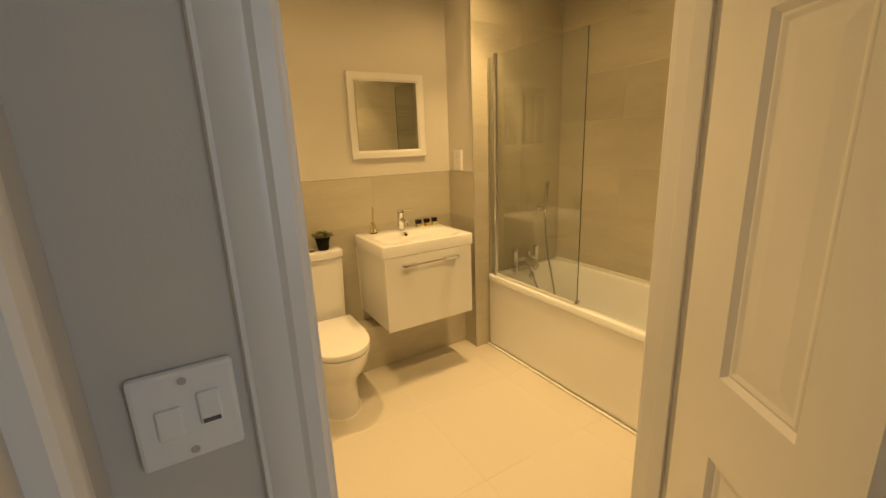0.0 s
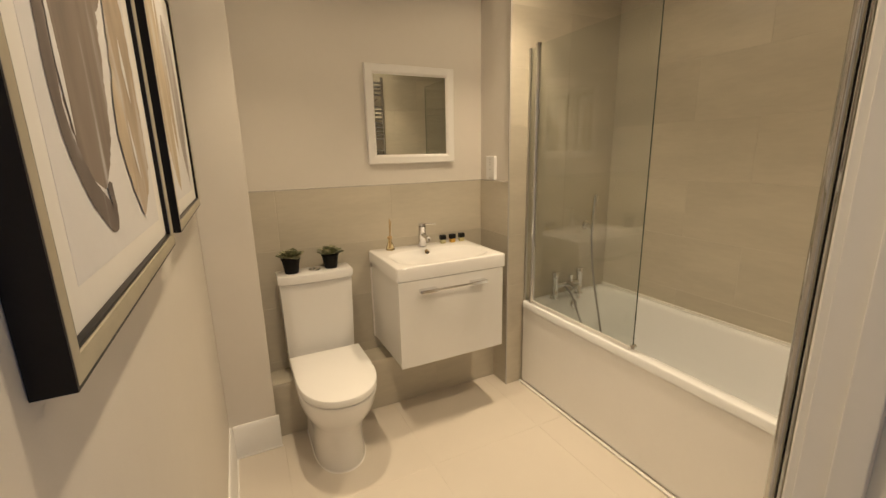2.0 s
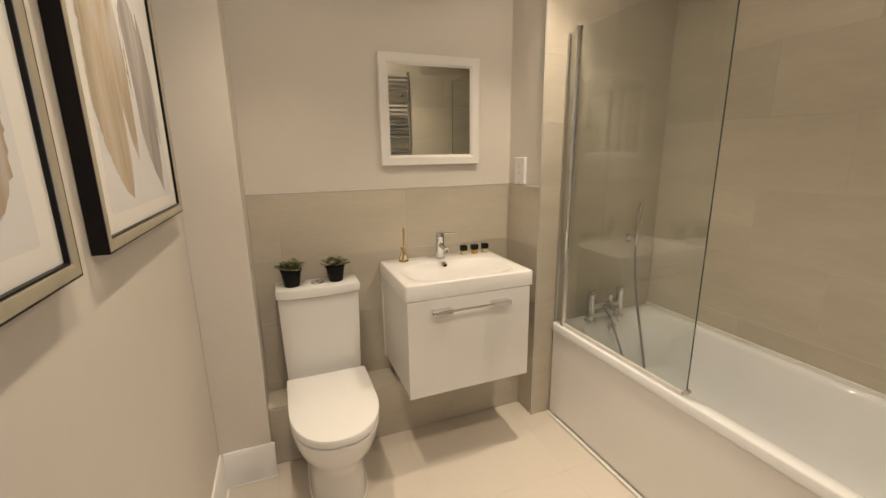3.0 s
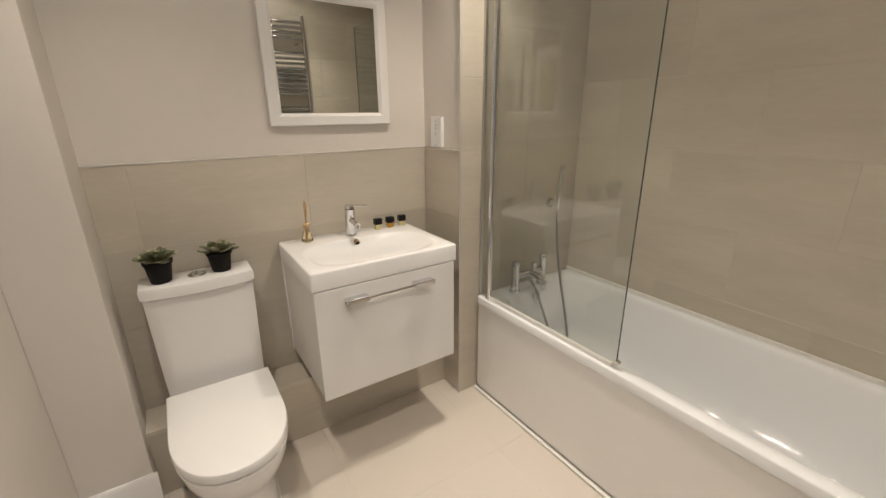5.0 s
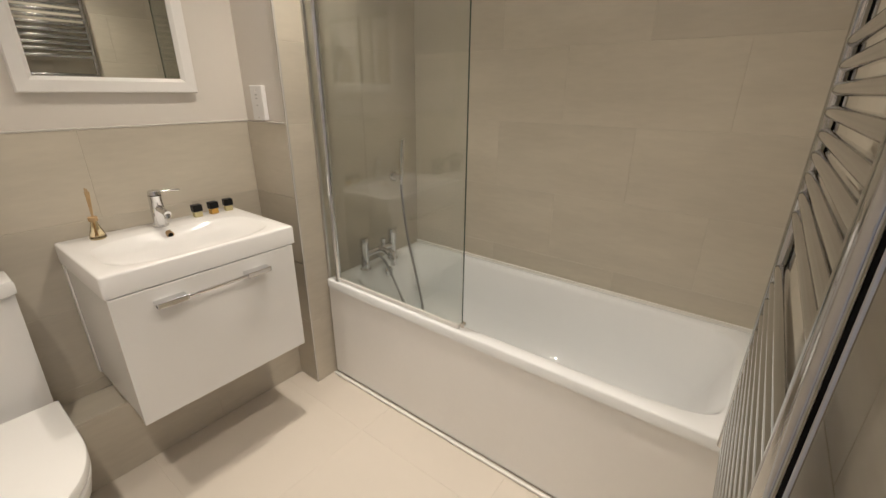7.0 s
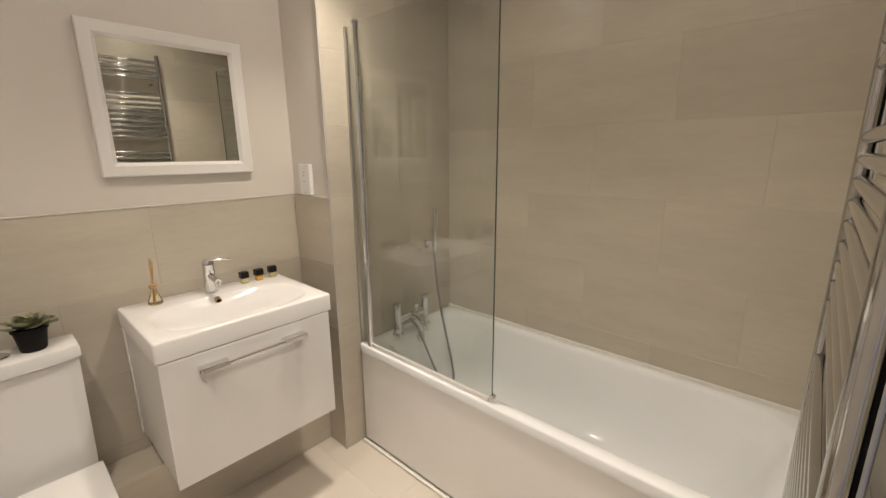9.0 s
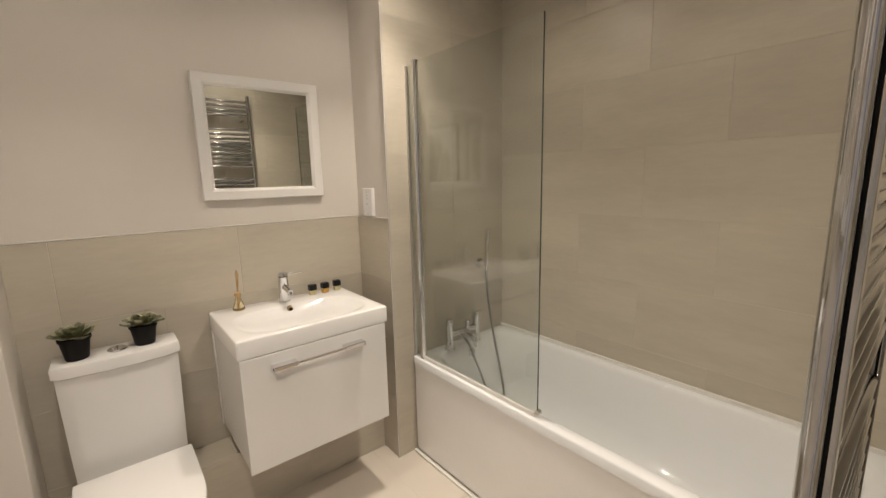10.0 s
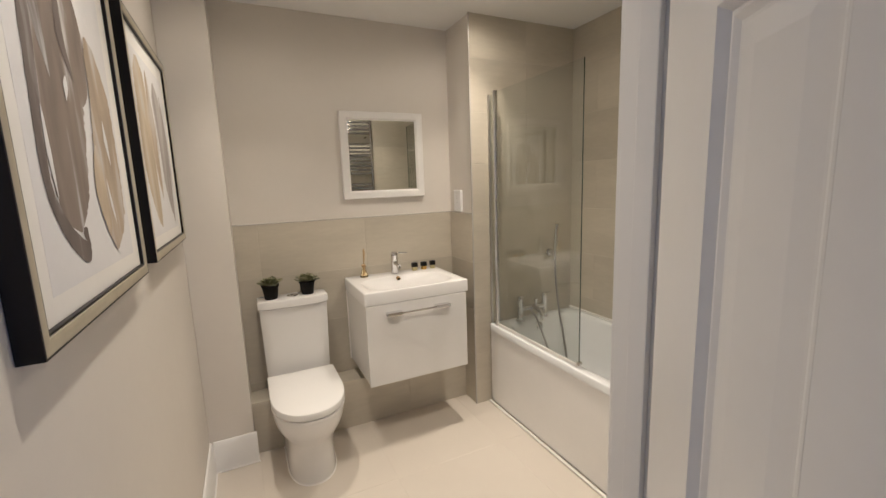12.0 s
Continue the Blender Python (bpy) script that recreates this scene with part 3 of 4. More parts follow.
b = part("flush_button", lathe(bmesh.new(), TX + 0.0, 2.592, [(0.030, 0.836), (0.030, 0.843), (0.026, 0.846), (0.001, 0.846)], 24), CHROME, toilet, "chrome dual flush button", smooth=40)
part("button_split", boxed(TX - 0.001, TX + 0.001, 2.568, 2.616, 0.845, 0.8465), DARK, b)
part("button_dome", lathe(bmesh.new(), TX - 0.012, 2.587, [(0.009, 0.845), (0.008, 0.849), (0.001, 0.850)], 14), CHROME, b, smooth=40)
for sx in (-0.06, 0.06):
    part("hinge", boxed(TX + sx - 0.014, TX + sx + 0.014, 2.480, 2.50, 0.386, 0.425, bevel=0.003), SEAT, toilet)
part("floor_seal", loft(bmesh.new(), [dshape(0.122, 2.540, 2.142, 0.0), dshape(0.118, 2.540, 2.145, 0.005)]), SILICONE, toilet, "white sealant at the floor", smooth=40)


def plant(x, y, z, seed, size, label):
    rnd = random.Random(seed)
    p = thing("potted_succulent", label, "plant", (x, y, z), turn=rnd.uniform(0, 60), group="plants on the cistern")
    k0 = size
    part("pot", lathe(bmesh.new(), 0, 0, [(r * k0, h * k0) for r, h in [(0.029, 0), (0.031, 0.002), (0.040, 0.064), (0.044, 0.065), (0.044, 0.074), (0.040, 0.074), (0.038, 0.062), (0.001, 0.061)]], 20), POT, p, "black plastic pot", smooth=40, local=True)
    part("soil", lathe(bmesh.new(), 0, 0, [(r * k0, h * k0) for r, h in [(0.038, 0.060), (0.034, 0.068), (0.001, 0.071)]], 16), SOIL, p, smooth=40, local=True)
    n = 46
    for k in range(n):
        a = k * 2.39996 + rnd.uniform(-0.25, 0.25)
        ring = k / n
        reach = (0.014 + 0.058 * ring + rnd.uniform(-0.004, 0.004)) * k0
        rise = (0.104 - 0.022 * ring ** 2 + rnd.uniform(-0.006, 0.006)) * k0
        w = (0.010 + 0.010 * ring) * k0
        d, s = Vector((math.cos(a), math.sin(a), 0)), Vector((-math.sin(a), math.cos(a), 0))
        base, mid = Vector((0, 0, 0.070 * k0)) + d * 0.006, d * reach * 0.68 + Vector((0, 0, rise - 0.008))
        tip = d * reach + Vector((0, 0, rise + rnd.uniform(-0.004, 0.006)))
        bm = bmesh.new()
        up = Vector((0, 0, 0.0028))
        rings = []
        for c, ww in ((base, w * 0.45), ((base + mid) / 2, w * 0.8), (mid, w), (mid * 0.35 + tip * 0.65, w * 0.85), (tip, w * 0.16)):
            rings.append([c - s * ww + up * 1.2, c + up * 0.4, c + s * ww + up * 1.2, c - up])
        loft(bm, rings)
        part("leaf", bm, LEAF if k % 3 else LEAF_TIP, p, smooth=60, local=True)
    return p


plant(0.563, 2.590, 0.839, 3, 1.04, "grey-green rosette succulent in a black pot")
plant(0.753, 2.596, 0.839, 5, 1.0, "grey-green rosette succulent in a smaller black pot")

# ---- mirror ----
mirror = thing("wall_mirror", "square mirror in a flat white wooden frame", "mirror", (1.270, Y_BACK + TT, 1.345))
MX0, MX1, MZ0, MZ1, MY = 1.015, 1.527, 1.345, 1.850, Y_BACK + TT - 0.001


def frame_side(bm, corners, profile, normal):
    """One mitred side: corners = (outer start, outer end, inward start, inward end)."""
    (a, b, ia, ib) = [Vector(c) for c in corners]
    nrm = Vector(normal)
    return loft(bm, [[a + ia * u + nrm * v for u, v in profile], [b + ib * u + nrm * v for u, v in profile]])


def rect_frame(parent, names, pts, profile, normal, material, label=""):
    """Four mitred frame sides round a rectangle given by its corners in order."""
    n = len(pts)
    c = sum((Vector(p) for p in pts), Vector()) / n
    for k in range(n):
        a, b = Vector(pts[k]), Vector(pts[(k + 1) % n])
        prev, nxt = Vector(pts[k - 1]), Vector(pts[(k + 2) % n])
        ia = (b - a).normalized() + (prev - a).normalized()
        ib = (a - b).normalized() + (nxt - b).normalized()
        part(names, frame_side(bmesh.new(), (a, b, ia, ib), profile, normal), material, parent, label, smooth=30)


rect_frame(mirror, "frame_side", [(MX0, MY, MZ0), (MX1, MY, MZ0), (MX1, MY, MZ1), (MX0, MY, MZ1)],
           [(0, 0), (0, 0.020), (0.003, 0.023), (0.036, 0.021), (0.044, 0.014), (0.048, 0.010), (0.048, 0)], (0, -1, 0), MIRROR_FRAME)
part("glass", boxed(MX0 + 0.044, MX1 - 0.044, MY - 0.009, MY - 0.003, MZ0 + 0.044, MZ1 - 0.044), MIRROR, mirror, "silvered mirror glass")

# ---- shaver socket on the boxing ----
socket = thing("shaver_socket", "white plastic shaver socket on the painted boxing", "socket", (X_BOX, 2.583, 1.302))
part("plate", boxed(X_BOX - 0.010, X_BOX + 0.009, 2.540, 2.626, 1.240, 1.374, bevel=0.003), SWITCH, socket)
for dz in (0.022, 0.036, -0.004):
    part("slot", boxed(X_BOX - 0.0108, X_BOX - 0.0095, 2.577, 2.589, 1.302 + dz - 0.002, 1.302 + dz + 0.002), SLOT, socket)
part("screw", tube(bmesh.new(), [(X_BOX - 0.0112, 2.583, 1.355), (X_BOX - 0.0095, 2.583, 1.355)], 0.004, 10), CHROME, socket)
part("screw", tube(bmesh.new(), [(X_BOX - 0.0112, 2.583, 1.250), (X_BOX - 0.0095, 2.583, 1.250)], 0.004, 10), CHROME, socket)


# ---- towel radiator ----
RX0, RX1, RY = 1.183, 1.745, 0.820
rail = thing("towel_radiator", "tall chrome ladder towel radiator on the tiled wall", "radiator", (1.464, Y_DOOR, 0.57))


def dpole(bm, x, z0, z1):
    out = []
    for z in (z0, z1):
        ring = []
        for k in range(16):
            t = 2 * math.pi * k / 16
            ring.append((x + 0.0135 * math.cos(t), RY + (0.013 if math.sin(t) > 0 else 0.008) * math.sin(t), z))
        out.append(ring)
    return loft(bm, out)


for px in (RX0, RX1):
    part("upright", dpole(bmesh.new(), px, 0.57, 2.12), RAD_CHROME, rail, smooth=50)
    # near-black box that draws the unlit gap behind the upright
    part("slot", boxed(px - 0.0080, px + 0.0080, RY - 0.0090, RY - 0.004, 0.575, 2.115), DARK, rail, "dark strip put in for the shaded gap behind the upright")
    part("back_rail", boxed(px - 0.0105, px + 0.0105, RY - 0.0145, RY - 0.0088, 0.572, 2.118, bevel=0.0015), RAD_CHROME, rail, "flat chrome rail at the wall")
BARS = [1.034 - 0.0368 * k for k in range(12)] + [1.144 + 0.0368 * k for k in range(9)] + [1.552 + 0.0368 * k for k in range(9)] + [1.960 + 0.0368 * k for k in range(4)]
for z in BARS:
    part("bar", tube(bmesh.new(), [(RX0 + 0.004, RY - 0.001, z), (RX1 - 0.004, RY - 0.001, z)], 0.0115, 12), RAD_CHROME, rail, smooth=50)
for px in (RX0 + 0.05, RX1 - 0.05):
    for z in (0.70, 1.92):
        part("wall_bracket", tube(bmesh.new(), [(px, Y_DOOR - 0.001, z), (px, RY - 0.01, z)], 0.007, 12), RAD_CHROME, rail, smooth=50)


# ---- pictures ----
def ink_material(name, tone, seed):
    m = bpy.data.materials.new(name)
    m.use_nodes = True
    n, l = m.node_tree.nodes, m.node_tree.links
    b = n["Principled BSDF"]
    b.inputs["Roughness"].default_value = 0.8
    tc, mp = n.new("ShaderNodeTexCoord"), n.new("ShaderNodeMapping")
    mp.inputs["Scale"].default_value, mp.inputs["Location"].default_value = (1, 16, 3.2), (seed, seed * 2, seed)
    tx = n.new("ShaderNodeTexNoise")
    tx.inputs["Scale"].default_value, tx.inputs["Detail"].default_value, tx.inputs["Distortion"].default_value = 1.0, 5, 0.6
    cr = n.new("ShaderNodeValToRGB")
    e = cr.color_ramp.elements
    e[0].position, e[0].color = 0.30, (*[c * 0.80 for c in tone], 1)
    e[1].position, e[1].color = 0.74, (0.62, 0.60, 0.58, 1)
    mid = e.new(0.52)
    mid.color = (*[c * 1.12 for c in tone], 1)
    pale = e.new(0.64)
    pale.color = (*[0.45 * c + 0.34 for c in tone], 1)
    l.new(tc.outputs["Object"], mp.inputs["Vector"]), l.new(mp.outputs[0], tx.inputs["Vector"]), l.new(tx.outputs["Fac"], cr.inputs["Fac"]), l.new(cr.outputs[0], b.inputs["Base Color"])
    return m


INK_GREY, INK_TAN, INK_PALE = ink_material("grey_wash_ink", (0.22, 0.18, 0.15), 1.3), ink_material("ochre_wash_ink", (0.40, 0.33, 0.245), 4.1), ink_material("pale_wash_ink", (0.36, 0.33, 0.31), 7.7)


def stroke(parent, x, pts, widths, material, seed):
    """A flat brush stroke of ragged width on the paper."""
    rnd = random.Random(seed)
    c = curve_points([(x, y, z) for y, z in pts], 16)
    bm = bmesh.new()
    a, b = [], []
    for k, p in enumerate(c):
        t = k / (len(c) - 1) * (len(widths) - 1)
        i = min(int(t), len(widths) - 2)
        w = widths[i] + (widths[i + 1] - widths[i]) * (t - i)
        w *= min(1.0, 0.25 + 0.2 * k, math.sqrt((len(c) - 1 - k) / 7 + 0.01))
        d = (c[min(k + 1, len(c) - 1)] - c[max(k - 1, 0)]).normalized()
        s = Vector((0, -d.z, d.y))
        a.append(bm.verts.new(p + s * w * (1 + rnd.uniform(-0.05, 0.05))))
        b.append(bm.verts.new(p - s * w * (1 + rnd.uniform(-0.05, 0.05))))
    for k in range(len(c) - 1):
        bm.faces.new((a[k], a[k + 1], b[k + 1], b[k]))
    return part("brush_stroke", bm, material, parent)


def picture(y0, y1, z0, z1, label, strokes):
    p = thing("framed_picture", label, "picture", (X_LEFT, (y0 + y1) / 2, z0), group="pictures on the wall")
    x = X_LEFT + 0.001
    rect_frame(p, "frame_side", [(x, y0, z0), (x, y1, z0), (x, y1, z1), (x, y0, z1)],
               [(0, 0), (0, 0.030), (0.0035, 0.030), (0.0035, 0)], (1, 0, 0), BLACK, "black outer edge")
    rect_frame(p, "frame_face", [(x, y0 + 0.0036, z0 + 0.0036), (x, y1 - 0.0036, z0 + 0.0036), (x, y1 - 0.0036, z1 - 0.0036), (x, y0 + 0.0036, z1 - 0.0036)],
               [(0, 0), (0, 0.0302), (0.012, 0.0305), (0.020, 0.029), (0.022, 0.024), (0.022, 0)], (1, 0, 0), CHAMPAGNE, "champagne silver face")
    rect_frame(p, "slip", [(x, y0 + 0.0256, z0 + 0.0256), (x, y1 - 0.0256, z0 + 0.0256), (x, y1 - 0.0256, z1 - 0.0256), (x, y0 + 0.0256, z1 - 0.0256)],
               [(0, 0), (0, 0.0275), (0.0035, 0.0275), (0.0035, 0)], (1, 0, 0), BLACK, "thin black inner slip")
    part("mount", boxed(x + 0.006, x + 0.020, y0 + 0.024, y1 - 0.024, z0 + 0.024, z1 - 0.024), MOUNT, p, "cream card mount")
    part("paper", boxed(x + 0.0190, x + 0.0203, y0 + 0.082, y1 - 0.082, z0 + 0.066, z1 - 0.085), PAPER, p, "white art paper")
    for k, (pts, ws, m) in enumerate(strokes):
        stroke(p, x + 0.0205 + 0.0002 * k, [(y0 + (y1 - y0) * u, z0 + (z1 - z0) * v) for u, v in pts], ws, m, k)
    return p


INK_OCHRE = ink_material("pale_ochre_wash_ink", (0.47, 0.395, 0.285), 5.2)
INK_DARK = ink_material("dark_wash_ink", (0.15, 0.125, 0.11), 2.9)
grey_wash = [
    ([(0.40, 0.87), (0.40, 0.64), (0.37, 0.43), (0.36, 0.28), (0.37, 0.20)], [0.115, 0.120, 0.098, 0.072, 0.026], INK_GREY),
    ([(0.52, 0.84), (0.59, 0.68), (0.57, 0.57), (0.51, 0.50)], [0.030, 0.036, 0.030, 0.006], INK_GREY),
    ([(0.245, 0.72), (0.215, 0.47), (0.205, 0.31), (0.27, 0.215), (0.37, 0.155), (0.42, 0.150)], [0.022, 0.018, 0.013, 0.017, 0.020, 0.012], INK_DARK),
    ([(0.31, 0.84), (0.30, 0.68), (0.33, 0.54)], [0.012, 0.020, 0.006], INK_DARK),
    ([(0.47, 0.82), (0.45, 0.66), (0.50, 0.56)], [0.008, 0.016, 0.008], INK_DARK),
    ([(0.39, 0.21), (0.40, 0.18), (0.405, 0.155)], [0.014, 0.009, 0.012], INK_DARK),
    ([(0.238, 0.47), (0.240, 0.38), (0.250, 0.28)], [0.003, 0.008, 0.003], PAPER),
    ([(0.436, 0.565), (0.425, 0.54), (0.415, 0.505)], [0.003, 0.010, 0.003], PAPER)]
ochre_wash = [
    ([(0.66, 0.71), (0.72, 0.56), (0.71, 0.40), (0.69, 0.25), (0.67, 0.125)], [0.024, 0.066, 0.082, 0.088, 0.030], INK_TAN),
    ([(0.60, 0.42), (0.59, 0.30), (0.63, 0.18)], [0.014, 0.034, 0.020], INK_OCHRE),
    ([(0.78, 0.62), (0.80, 0.44), (0.79, 0.24)], [0.010, 0.020, 0.012], INK_TAN),
    ([(0.71, 0.50), (0.715, 0.44), (0.735, 0.37)], [0.002, 0.011, 0.003], PAPER),
    ([(0.655, 0.33), (0.675, 0.26), (0.70, 0.20)], [0.002, 0.008, 0.002], PAPER)]
picture(0.906, 1.546, 1.214, 1.940, "framed abstract wash painting in grey and ochre", grey_wash + ochre_wash)
picture(1.674, 2.360, 1.220, 1.938, "framed abstract wash painting in ochre and pale grey", [
    ([(0.24, 0.86), (0.27, 0.62), (0.26, 0.40), (0.31, 0.22), (0.35, 0.12)], [0.060, 0.096, 0.092, 0.054, 0.012], INK_OCHRE),
    ([(0.42, 0.84), (0.44, 0.60), (0.45, 0.40), (0.48, 0.24)], [0.020, 0.042, 0.036, 0.010], INK_TAN),
    ([(0.60, 0.82), (0.65, 0.56), (0.70, 0.32), (0.77, 0.11)], [0.052, 0.098, 0.072, 0.010], INK_PALE),
    ([(0.74, 0.78), (0.80, 0.52), (0.83, 0.30)], [0.014, 0.026, 0.008], INK_PALE),
    ([(0.52, 0.70), (0.545, 0.48), (0.57, 0.26)], [0.003, 0.012, 0.003], PAPER)])

# ---- hall: switch plate, other door, open leaf ----
switch = thing("light_switch", "white plastic double switch plate with two small rockers", "switch", (0.118, Y_HALL, 1.165))
SX, SZ = 0.110, 1.190
part("plate", boxed(SX - 0.040, SX + 0.040, Y_HALL - 0.010, Y_HALL, SZ - 0.044, SZ + 0.044, bevel=0.004), SWITCH, switch)
part("rocker", boxed(SX - 0.024, SX - 0.004, Y_HALL - 0.0135, Y_HALL - 0.009, SZ - 0.017, SZ + 0.012, bevel=0.002), SWITCH, switch)
r = part("isolator", boxed(SX + 0.008, SX + 0.026, Y_HALL - 0.0135, Y_HALL - 0.009, SZ - 0.012, SZ + 0.020, bevel=0.002), SWITCH, switch)
part("print", boxed(SX + 0.010, SX + 0.024, Y_HALL - 0.0140, Y_HALL - 0.0134, SZ - 0.010, SZ - 0.006), INK, r)
for sz in (0.034, -0.034):
    part("screw", tube(bmesh.new(), [(SX, Y_HALL - 0.0115, SZ + sz), (SX, Y_HALL - 0.009, SZ + sz)], 0.0035, 10), CHROME, switch)


def panel_door(name, label, at, turn, width, height, handed):
    """A six-panel door leaf, hinge edge at the origin, running along +x; both faces panelled."""
    th = 0.035
    ob = thing(name, label, "door", at, turn)
    cols = [(0.130, 0.315), (0.425, width - 0.120)]
    rows = [(0.20, 0.77), (0.95, 1.60), (1.70, height - 0.11)]
    xs = sorted({0, width, *[c for p in cols for c in p]})
    zs = sorted({0.006, height, *[c for p in rows for c in p]})
    bm = bmesh.new()
    for i in range(len(xs) - 1):
        for k in range(len(zs) - 1):
            hole = any(abs(xs[i] - a) < 1e-6 for a, b in cols) and any(abs(zs[k] - a) < 1e-6 for a, b in rows)
            if not hole:
                box(bm, xs[i], xs[i + 1], -th, 0, zs[k], zs[k + 1])
    bmesh.ops.remove_doubles(bm, verts=bm.verts, dist=1e-5)
    part("leaf_frame", bm, WOODWORK, ob, local=True)
    for a, b in cols:
        for c, d in rows:
            bm = bmesh.new()
            for face, y in ((1, 0.0), (-1, -th)):
                rings = []
                for inset, depth in ((0, 0.0), (0.010, 0.011), (0.014, 0.009), (0.017, 0.009), (0.025, 0.013), (0.029, 0.013), (0.056, 0.010)):
                    rings.append([(x, y - face * depth, z) for x, z in ((a + inset, c + inset), (b - inset, c + inset), (b - inset, d - inset), (a + inset, d - inset))])
                rows_v = [[bm.verts.new(p) for p in rg] for rg in rings]
                for r0, r1 in zip(rows_v, rows_v[1:]):
                    for q in range(4):
                        bm.faces.new((r0[q], r0[(q + 1) % 4], r1[(q + 1) % 4], r1[q]))
                bm.faces.new(rows_v[-1])
            part("panel", bm, WOODWORK, ob, local=True)
    return ob


leaf = panel_door("door_1", "white six-panel door standing open into the hall", (1.064, 0.634, 0), 237, 0.755, 1.985, 1)
for hz in (0.25, 1.0, 1.75):
    part("hinge", tube(bmesh.new(), [(-0.004, 0.004, hz - 0.045), (-0.004, 0.004, hz + 0.045)], 0.006, 10), CHROME, leaf, smooth=40, local=True)
hall_door = panel_door("door_2", "white panelled door shut in the hall wall", (X_HALL - 0.012, 0.455, 0), 270, 0.755, 1.985, 1)
bm = bmesh.new()
for oy, sgn in ((0.465, 1), (-0.31, -1)):
    strip_profile(bm, [((X_HALL, oy, 0), (0, sgn, 0), (1, 0, 0)), ((X_HALL, oy, 2.0), (0, sgn, 1), (1, 0, 0))], ARCH)
strip_profile(bm, [((X_HALL, 0.465, 2.0), (0, 1, 1), (1, 0, 0)), ((X_HALL, -0.31, 2.0), (0, -1, 1), (1, 0, 0))], ARCH)
structure("architrave_hall_door", bm, WOODWORK, "moulded white architrave round the other hall door", "trim", smooth=30)

# ---- downlights ----
dl = thing("ceiling_downlight", "recessed round downlight with a white bezel", "ceiling light", (LAMPS[0][0], LAMPS[0][1], H), group="downlights in the ceiling")
part("bezel", lathe(bmesh.new(), 0, 0, [(0.030, -0.0005), (0.032, -0.004), (0.042, -0.003), (0.045, -0.0005)], 28), SWITCH, dl, smooth=40, local=True)
part("lens", lathe(bmesh.new(), 0, 0, [(0.029, -0.001), (0.028, -0.003), (0.001, -0.0035)], 24), BULB, dl, "glowing lens", smooth=40, local=True)
for lx, ly in LAMPS[1:]:
    copy_thing(dl, pose(lx, ly, H))


# ---- tiles ----
TILE_MESHES = {}


def tile(name, parent, material, w, h, m, t=TT):
    """A thin tile with eased edges, lying in its local x-z plane with the face at -y."""
    key = (round(w, 3), round(h, 3), material.name, round(t, 4))
    if key not in TILE_MESHES:
        bm = bmesh.new()
        e = 0.0012
        r = lambda i, y: [(-w / 2 + i, y, -h / 2 + i), (w / 2 - i, y, -h / 2 + i), (w / 2 - i, y, h / 2 - i), (-w / 2 + i, y, h / 2 - i)]
        loft(bm, [r(0, 0), r(0, -t + e), r(e, -t)])
        TILE_MESHES[key] = mesh_of(name, bm, material)
    ob = new(name, TILE_MESHES[key])
    ob.parent = parent
    ob.matrix_basis = m
    return ob


GAP = 0.0014


def tile_wall(parent, a0, a1, z_edges, place, width, offsets, name="tile"):
    """Courses of tiles between a0 and a1 along a wall; place(a, z) gives the pose of a tile centre."""
    for row, (z0, z1) in enumerate(zip(z_edges, z_edges[1:])):
        start = a0 - width + offsets[row % len(offsets)]
        while start < a1 - 0.002:
            s, e = max(start, a0), min(start + width, a1)
            if e - s > 0.012:
                tile(name, parent, TILE, e - s - 0.0006, z1 - z0 - GAP, place((s + e) / 2, (z0 + z1) / 2))
            start += width


Z_ALL = [0.0] + [TILE_TOP + COURSE * k for k in range(-3, 4)] + [H]
Z_ALL = [z for z in Z_ALL if z <= H]
Z_HALF = [Z_LEDGE] + [TILE_TOP + COURSE * k for k in range(-3, 1)]
tile_wall(wall_bath, Y_DOOR, Y_TAP, Z_ALL, lambda a, z: pose(X_RIGHT + TT, a, z, 0, 0, -90), 0.597, (0.25, 0.55))
tile_wall(wall_tap, X_BOX, X_RIGHT, Z_ALL, lambda a, z: pose(a, Y_TAP + TT, z), 0.597, (0.40, 0.40))
tile_wall(wall_door, DOOR_R + 0.08, X_RIGHT, Z_ALL, lambda a, z: pose(a, Y_DOOR - TT, z, 0, 0, 180), 0.597, (0.40, 0.15))
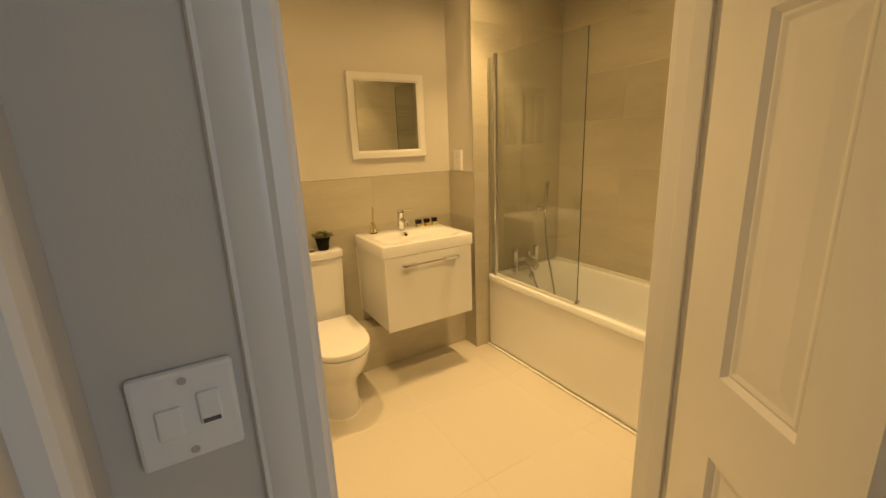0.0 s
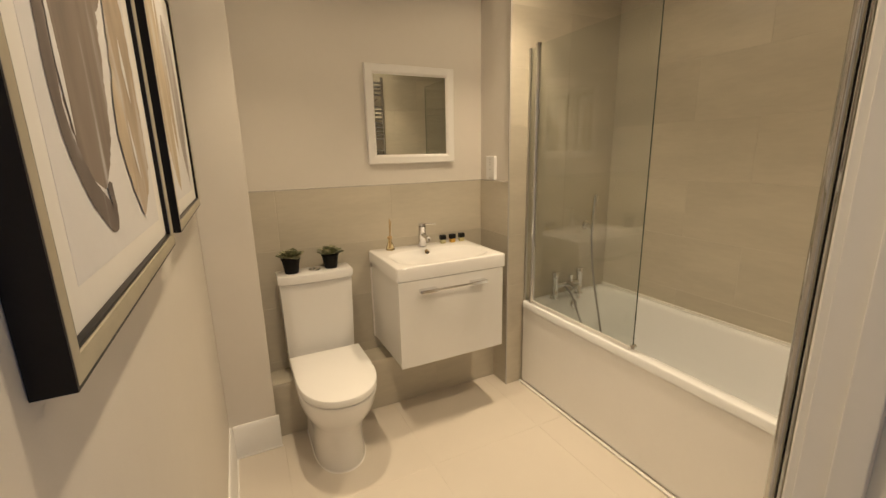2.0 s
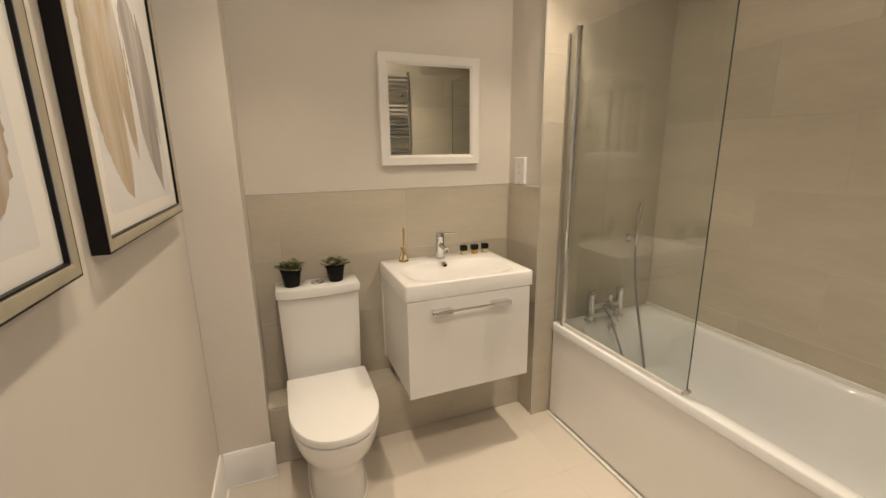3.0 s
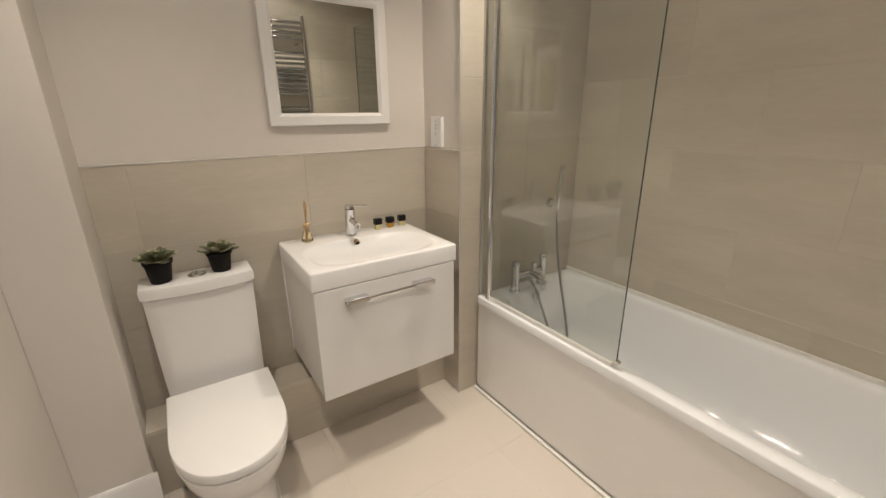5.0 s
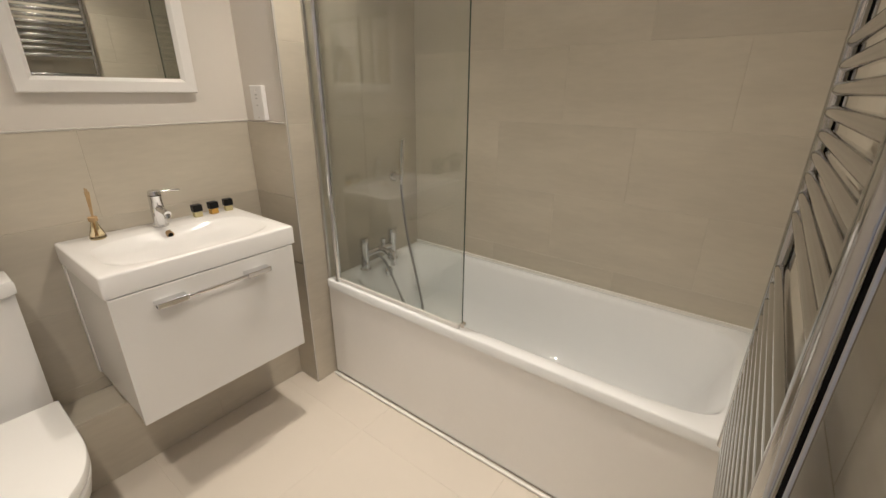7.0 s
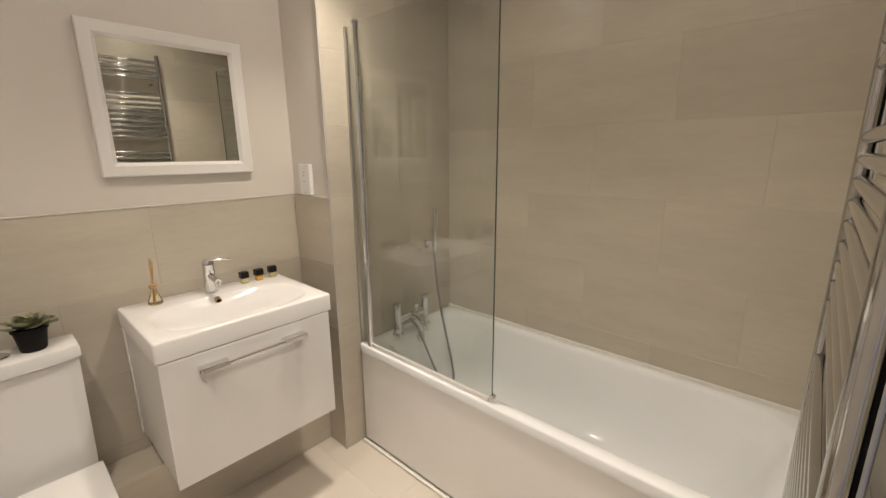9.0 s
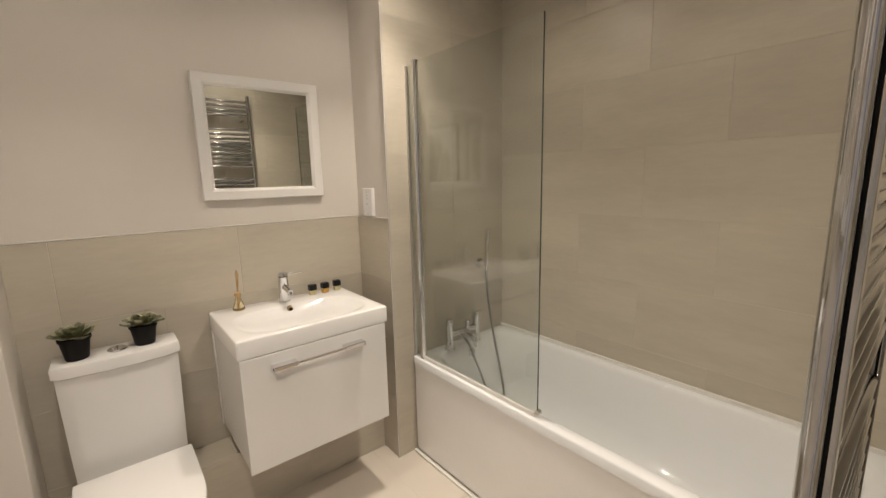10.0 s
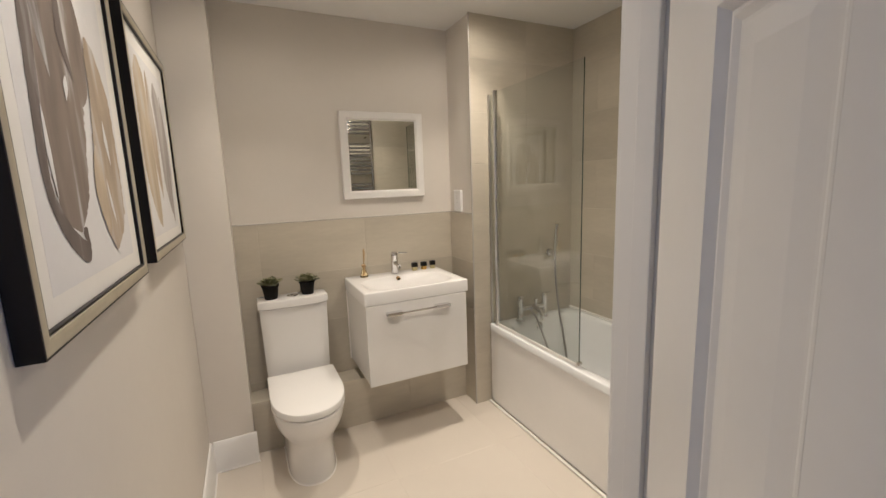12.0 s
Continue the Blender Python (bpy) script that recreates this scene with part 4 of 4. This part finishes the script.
tile_wall(wall_back, X_PIER, X_BOX, Z_HALF, lambda a, z: pose(a, Y_BACK + TT - 0.0005, z), 0.597, (0.42, 0.12))
tile_wall(wall_tap, Y_TAP, Y_BACK, [0.0] + Z_HALF[1:], lambda a, z: pose(X_BOX + TT, a, z, 0, 0, -90), 0.597, (0.597,))
tile_wall(ledge, X_PIER, X_BOX, [0.0, Z_LEDGE - TT], lambda a, z: pose(a, Y_LEDGE + TT, z), 0.597, (0.30,))
a = X_PIER
while a < X_BOX - 0.01:
    e = min(a + 0.597, X_BOX)
    tile("tile", ledge, TILE, e - a - GAP, Y_BACK - Y_LEDGE - 0.002, pose((a + e) / 2, (Y_LEDGE + Y_BACK) / 2, Z_LEDGE - TT, -90, 0, 0))
    a = e
structure("tile_trim_half", boxed(X_PIER, X_BOX, Y_BACK - 0.0025, Y_BACK + TT, TILE_TOP, TILE_TOP + 0.006, bevel=0.0015), TRIM, "slim metal trim along the top of the half tiling", "trim")
structure("tile_trim_side", boxed(X_BOX - 0.0025, X_BOX + TT, Y_TAP + 0.006, Y_BACK - 0.004, TILE_TOP, TILE_TOP + 0.006, bevel=0.0015), TRIM, "slim metal trim on the boxing side", "trim")
structure("tile_trim_corner", boxed(X_BOX - 0.003, X_BOX + 0.005, Y_TAP - 0.003, Y_TAP + 0.005, 0, H - 0.001, bevel=0.0015), TRIM, "slim corner trim up the edge of the boxing", "trim")

# floor tiles, running under the fittings
floor_ob = bpy.data.objects["floor"]
FX, FY = [-0.17, 0.43, 1.03, 1.295 + 0.335, 2.23, 2.47], [-1.9, -1.6, -1.0, -0.4, 0.2, 0.80, 1.40, 2.0, 2.545]
for i in range(len(FX) - 1):
    for k in range(len(FY) - 1):
        x0, x1, y0, y1 = max(FX[i], 0.11), FX[i + 1], FY[k], FY[k + 1]
        tile("tile", floor_ob, FLOOR_TILE, x1 - x0 - 0.0008, y1 - y0 - 0.0008, pose((x0 + x1) / 2, (y0 + y1) / 2, -0.0085, -90, 0, 0), 0.0085)
